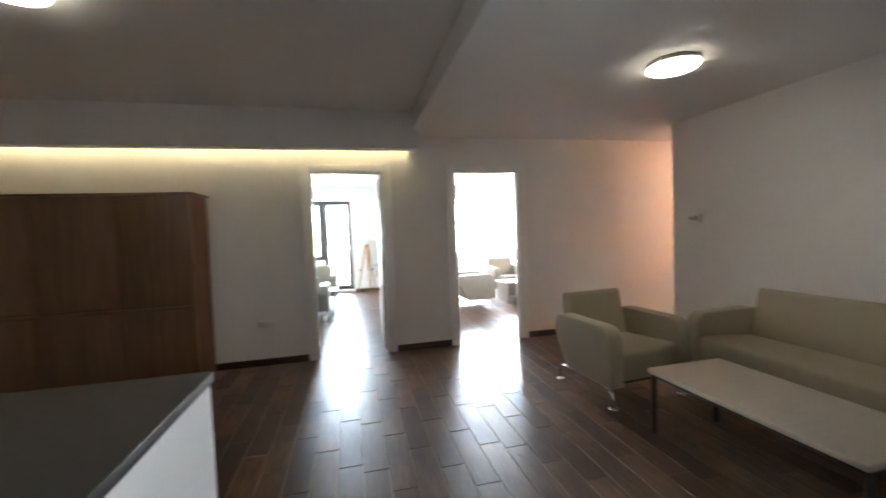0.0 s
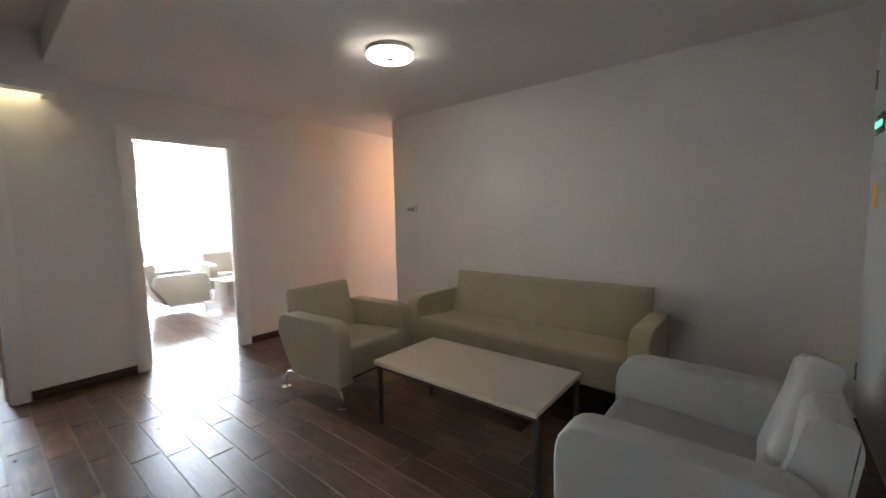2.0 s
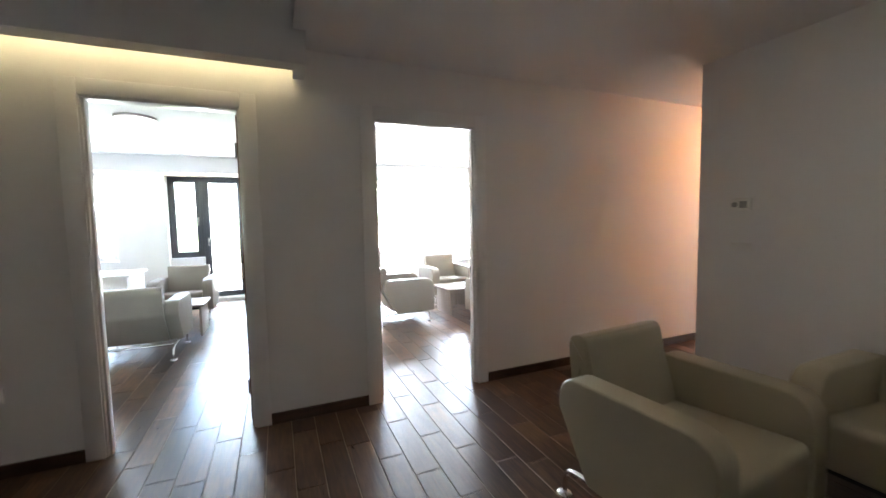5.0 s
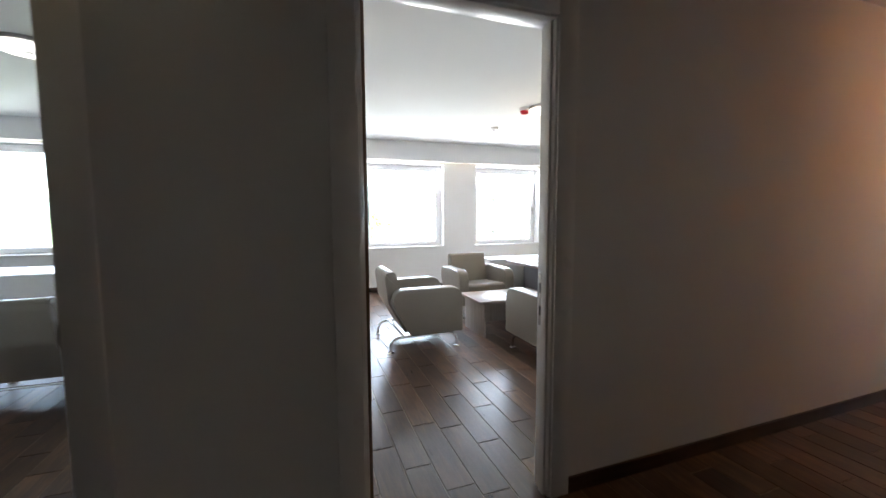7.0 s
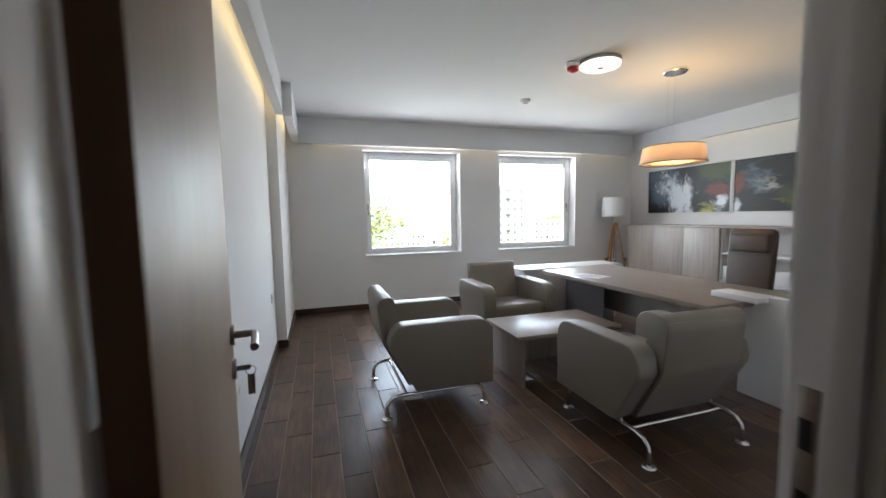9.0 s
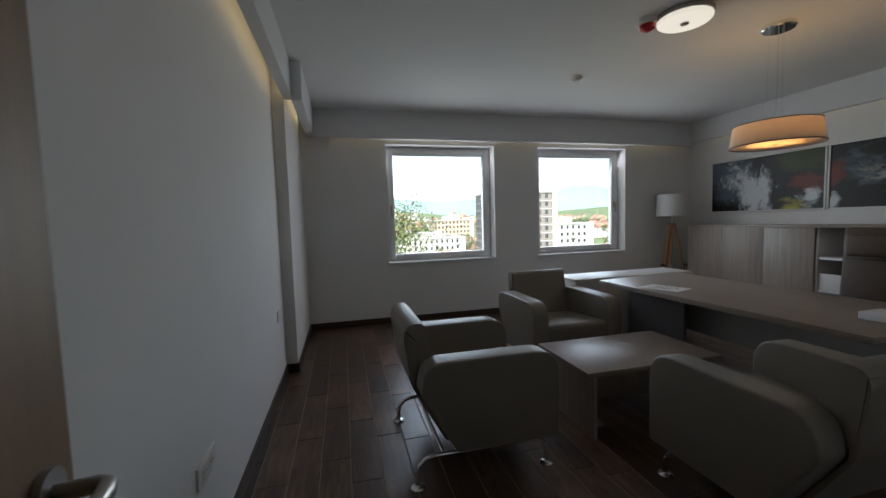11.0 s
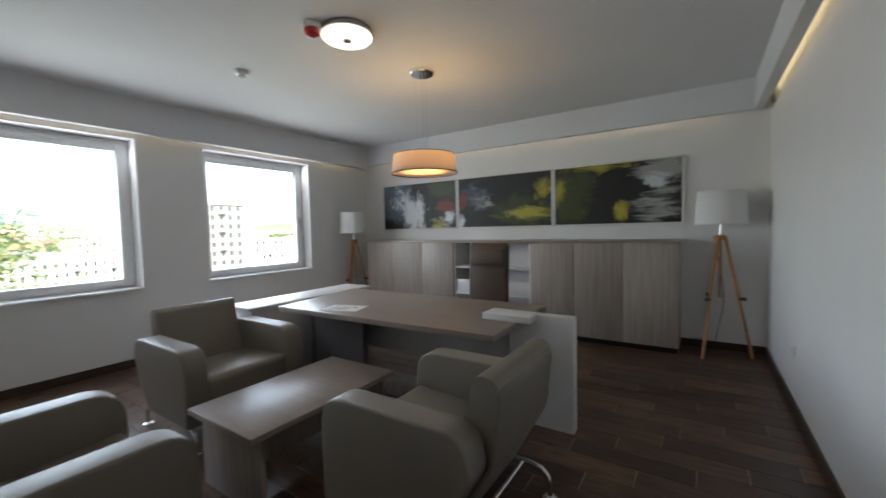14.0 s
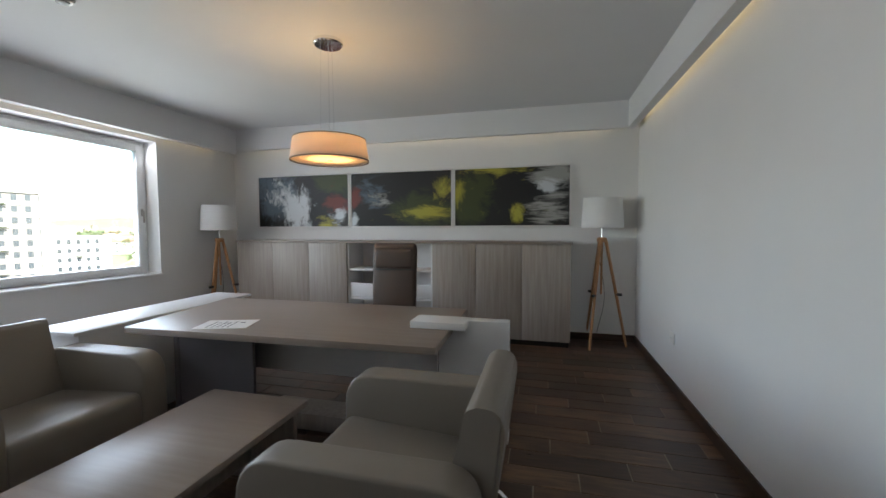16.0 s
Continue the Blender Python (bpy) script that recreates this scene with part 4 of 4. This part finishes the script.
GRASS = material("hill_green", (0.11, 0.14, 0.06), 0.95, vary=0.25, scale=0.02, fine=0.3, colour2=(0.055, 0.08, 0.035))
LEAF = material("leaf_green", (0.115, 0.15, 0.045), 0.7, vary=0.3, scale=2, fine=20)
BARK = material("bark", (0.12, 0.09, 0.06), 0.9)
# air haze over the distant ridge is mixed into this base colour
FARHILL_HAZE = material("far_hill_haze", (0.17, 0.25, 0.26), 1.0, vary=0.12, scale=0.004, fine=0.05, bump=0)


def ground_height(x, y):
    d = y - OY
    rise = max(0.0, d - 150) * 0.037 + max(0.0, d - 600) * 0.012
    return -24 + rise * (0.9 + 0.25 * math.sin(x * 0.006 + 1)) + 1.5 * math.sin(x * 0.03) * min(1, d / 200)


gm, NX, NY = bmesh.new(), 70, 60
grid = []
for j in range(NY):
    d = -40 + 1500 * (j / (NY - 1)) ** 1.6
    grid.append([gm.verts.new(((i / (NX - 1) - 0.45) * (500 + 2.6 * max(d, 0)), OY + d, ground_height((i / (NX - 1) - 0.45) * (500 + 2.6 * max(d, 0)), OY + d))) for i in range(NX)])
for a, b in zip(grid, grid[1:]):
    for i in range(NX - 1):
        gm.faces.new((a[i], a[i + 1], b[i + 1], b[i]))
structure("ground", gm, GRASS, "green hillside rising beyond the town", "ground")

# the far ridge, with its distance haze painted on
rm = bmesh.new()
lo, hi = [], []
for i in range(120):
    x = -3500 + i * 70
    z = 150 + 0.055 * max(x, -1000) + 25 * math.sin(x * 0.0036 + 0.6) + 40 * noise.noise((x * 0.002, 3.0, 0)) + 10 * noise.noise((x * 0.01, 1.0, 0))
    lo.append(rm.verts.new((x, OY + 2600, -60)))
    hi.append(rm.verts.new((x, OY + 3300, z)))
for i in range(119):
    rm.faces.new((lo[i], lo[i + 1], hi[i + 1], hi[i]))
structure("backdrop", rm, FARHILL_HAZE, "wooded ridge far beyond the town, blue-green haze in its colour", "hills")


def house(w, d, h, wall, roof):
    b = thing("house", "small pale town house with a pitched roof and dark windows", "house", group="houses of the town")
    part("wall", box(bmesh.new(), -w / 2, w / 2, -d / 2, d / 2, -3, h), wall, b)
    part("roof", prism([(-w / 2 - 0.4, h), (w / 2 + 0.4, h), (0, h + 0.35 * w)], "y", -d / 2 - 0.4, d / 2 + 0.4), roof, b)
    win = bmesh.new()
    for s in range(int(h // 2.8)):
        for i in range(3):
            box(win, -w * 0.36 + i * w * 0.27, -w * 0.36 + i * w * 0.27 + w * 0.16, -d / 2 - 0.05, -d / 2 - 0.005, 0.9 + s * 2.8, 2.3 + s * 2.8)
    part("windows", win, PANE, b)
    return b


rng = random.Random(7)
protos = [house(rng.uniform(8, 14), rng.uniform(9, 13), rng.choice((5.6, 8.4, 8.4, 11.2)), RENDERS[i % 2], ROOFS[0 if i % 4 else 1]) for i in range(6)]
count = 0
while count < 280:
    d = 130 + 900 * rng.random() ** 1.2
    x = rng.uniform(-0.12, 1.05) * d
    z = ground_height(x, OY + d)
    m = pose(x, OY + d, z, 0, 0, rng.uniform(-35, 35))
    if count < 6:
        protos[count].matrix_basis = m
    else:
        copy_thing(protos[rng.randrange(6)], m)
    count += 1


def block(name, label, m, w, d, floors, wall):
    """A flat-roofed apartment block: storeys of windows, slab bands and balconies on the side that faces the rooms."""
    b = thing(name, label, "building", m, "apartment blocks")
    fh = 2.9
    part("wall", box(bmesh.new(), -w / 2, w / 2, -d / 2, d / 2, -4, floors * fh), wall, b)
    part("roof", boxes((-w / 2 - 0.3, w / 2 + 0.3, -d / 2 - 0.3, d / 2 + 0.3, floors * fh, floors * fh + 0.7)), CONCRETE, b)
    part("roof_house", boxes((-w / 5, w / 6, -d / 4, d / 4, floors * fh + 0.7, floors * fh + 3.2)), CONCRETE, b)
    part("corner_pillar", boxes((w / 2 - 1.7, w / 2 + 0.15, -d / 2 - 0.25, -d / 2 - 0.13, -4, floors * fh)), RENDERS[0], b)
    band = bmesh.new()
    for s in range(floors):
        box(band, -w / 2 - 0.12, w / 2 + 0.12, -d / 2 - 0.12, -d / 2 - 0.002, s * fh - 0.15, s * fh + 0.15)
        box(band, -w / 2 - 0.12, -w / 2 - 0.002, -d / 2 - 0.12, d / 2, s * fh - 0.15, s * fh + 0.15)
    part("floor_band", band, CONCRETE, b)
    n = max(3, int(w / 2.4))
    proto = to_mesh("window", boxes((-0.55, 0.55, -0.04, 0.0, 0, 1.5)), PANE)
    rail = to_mesh("balcony", boxes((-1.0, 1.0, -0.8, -0.7, -0.3, 0.6), (-1.0, 1.0, -0.7, 0, -0.42, -0.3)), CONCRETE)
    for s in range(floors):
        for i in range(n):
            x = -w / 2 + (i + 0.5) * w / n
            o = new("window", proto)
            o.parent, o.location = b, (x, -d / 2 - 0.004, s * fh + 0.95)
            if i % 4 == 2 and s % 2:
                q = new("balcony", rail)
                q.parent, q.location = b, (x, -d / 2 - 0.12, s * fh + 0.45)
        for j in range(3):
            o = new("window", proto)
            o.parent, o.location, o.rotation_euler = b, (-w / 2 - 0.004, -d / 2 + (j + 0.5) * d / 3, s * fh + 0.95), (0, 0, radians(-90))
    return b


block("apartment_block", "tall brown and grey apartment block with rows of windows and balconies", pose(66, OY + 135, -24.3, 0, 0, -8), 26, 20, 12, BRICKWORK)
block("apartment_block", "long white apartment block in the valley", pose(40, OY + 170, -24, 0, 0, 8), 30, 12, 6, RENDERS[0])
block("apartment_block", "white apartment block further down the valley", pose(95, OY + 150, -22, 0, 0, -15), 24, 12, 7, RENDERS[0])
block("apartment_block", "pale apartment block among the houses", pose(70, OY + 240, -16, 0, 0, 12), 26, 12, 6, RENDERS[1])


def tree(m, height, label, spread=1.5, leaves=420, size=1.0):
    t = thing("tree", label, "tree", m, "trees of the town")
    part("trunk", tube([(0, 0, -1), (0.1, 0.05, height * 0.3), (0.0, 0.1, height * 0.62), (0.1, 0, height * 0.9)], height * 0.022, 9, None, height * 0.006), BARK, t)
    limbs, r = bmesh.new(), random.Random(int(height * 10))
    crown, tips = bmesh.new(), []
    for i in range(16):
        a, z = r.uniform(0, 6.28), height * r.uniform(0.32, 0.85)
        out = height * 0.26 * (1.15 - z / height) * spread
        tip = (out * math.cos(a), out * math.sin(a), z + height * 0.12)
        tube([(0, 0, z), (out * 0.5 * math.cos(a), out * 0.5 * math.sin(a), z + height * 0.08), tip], height * 0.008, 6, limbs, height * 0.002)
        tips.append(tip)
    part("limbs", limbs, BARK, t)
    verts, faces = [], []
    for tip in tips + [(0, 0, height * 0.95)]:
        for _ in range(leaves):
            p = Vector(tip) + Vector([r.gauss(0, height * 0.045) for _ in range(3)])
            n1 = Vector([r.gauss(0, 1) for _ in range(3)]).normalized() * height * 0.0075 * size
            n2 = n1.cross(Vector([r.gauss(0, 1) for _ in range(3)])).normalized() * height * 0.0045 * size
            k = len(verts)
            verts += [p - n1, p + n2, p + n1, p - n2]
            faces.append((k, k + 1, k + 2, k + 3))
    me = bpy.data.meshes.new("crown")
    me.from_pydata(verts, [], faces)
    me.materials.append(LEAF)
    o = new("crown", me)
    o.parent = t
    return t


first = tree(pose(4.3, OY + 26, -24), 26.0, "leafy green tree close outside the window", 1.3, 1300, 0.55)
second = tree(pose(9, OY + 110, -24), 13, "leafy green tree in the valley")
for _ in range(130):
    d = 90 + 420 * rng.random()
    x = rng.uniform(-0.1, 1.0) * d
    copy_thing(second, pose(x, OY + d, ground_height(x, OY + d), 0, 0, rng.uniform(0, 360)))


# ---- floor planks: each tile an object near the walk, the rest joined ----
TW, TL, GAP = 0.148, 0.60, 0.005
tile_mesh = to_mesh("plank_tile", rbox(-TW / 2 + GAP / 2, TW / 2 - GAP / 2, -TL / 2 + GAP / 2, TL / 2 - GAP / 2, -0.006, 0.0, 0.0012, 1), FLOOR)
spots = []
col = 0
x = -3.2 + TW / 2
while x < 7.5:
    y = -2.5 - TL * (0, 0.36, 0.72, 0.14, 0.5, 0.86)[col % 6]
    while y < OY + 0.3:
        spots.append((x, y))
        y += TL
    col += 1
    x += TW
inside = [(x, y) for x, y in spots if y > -2.6 and not (x > 1.1 and y < -0.5) and not (x > 4.2 and y < 3.6)]
near = sorted(inside, key=lambda s: min((s[0] - 1.4) ** 2 + (s[1] - 2.8) ** 2, (s[0] - 2.6) ** 2 + (s[1] - 6.2) ** 2))
for x, y in near[:300]:
    o = new("plank_tile", tile_mesh)
    o.location, o.parent = (x, y, 0.0), floor
    if int(x * 977 + y * 131) % 2:
        o.rotation_euler = (0, 0, math.pi)
rest = bmesh.new()
for x, y in near[300:]:
    box(rest, x - TW / 2 + GAP / 2, x + TW / 2 - GAP / 2, y - TL / 2 + GAP / 2, y + TL / 2 - GAP / 2, -0.006, 0.0)
rest_ob = part("plank_tile_field", rest, FLOOR_FIELD, floor)
rest_ob["kind"] = "stuff"
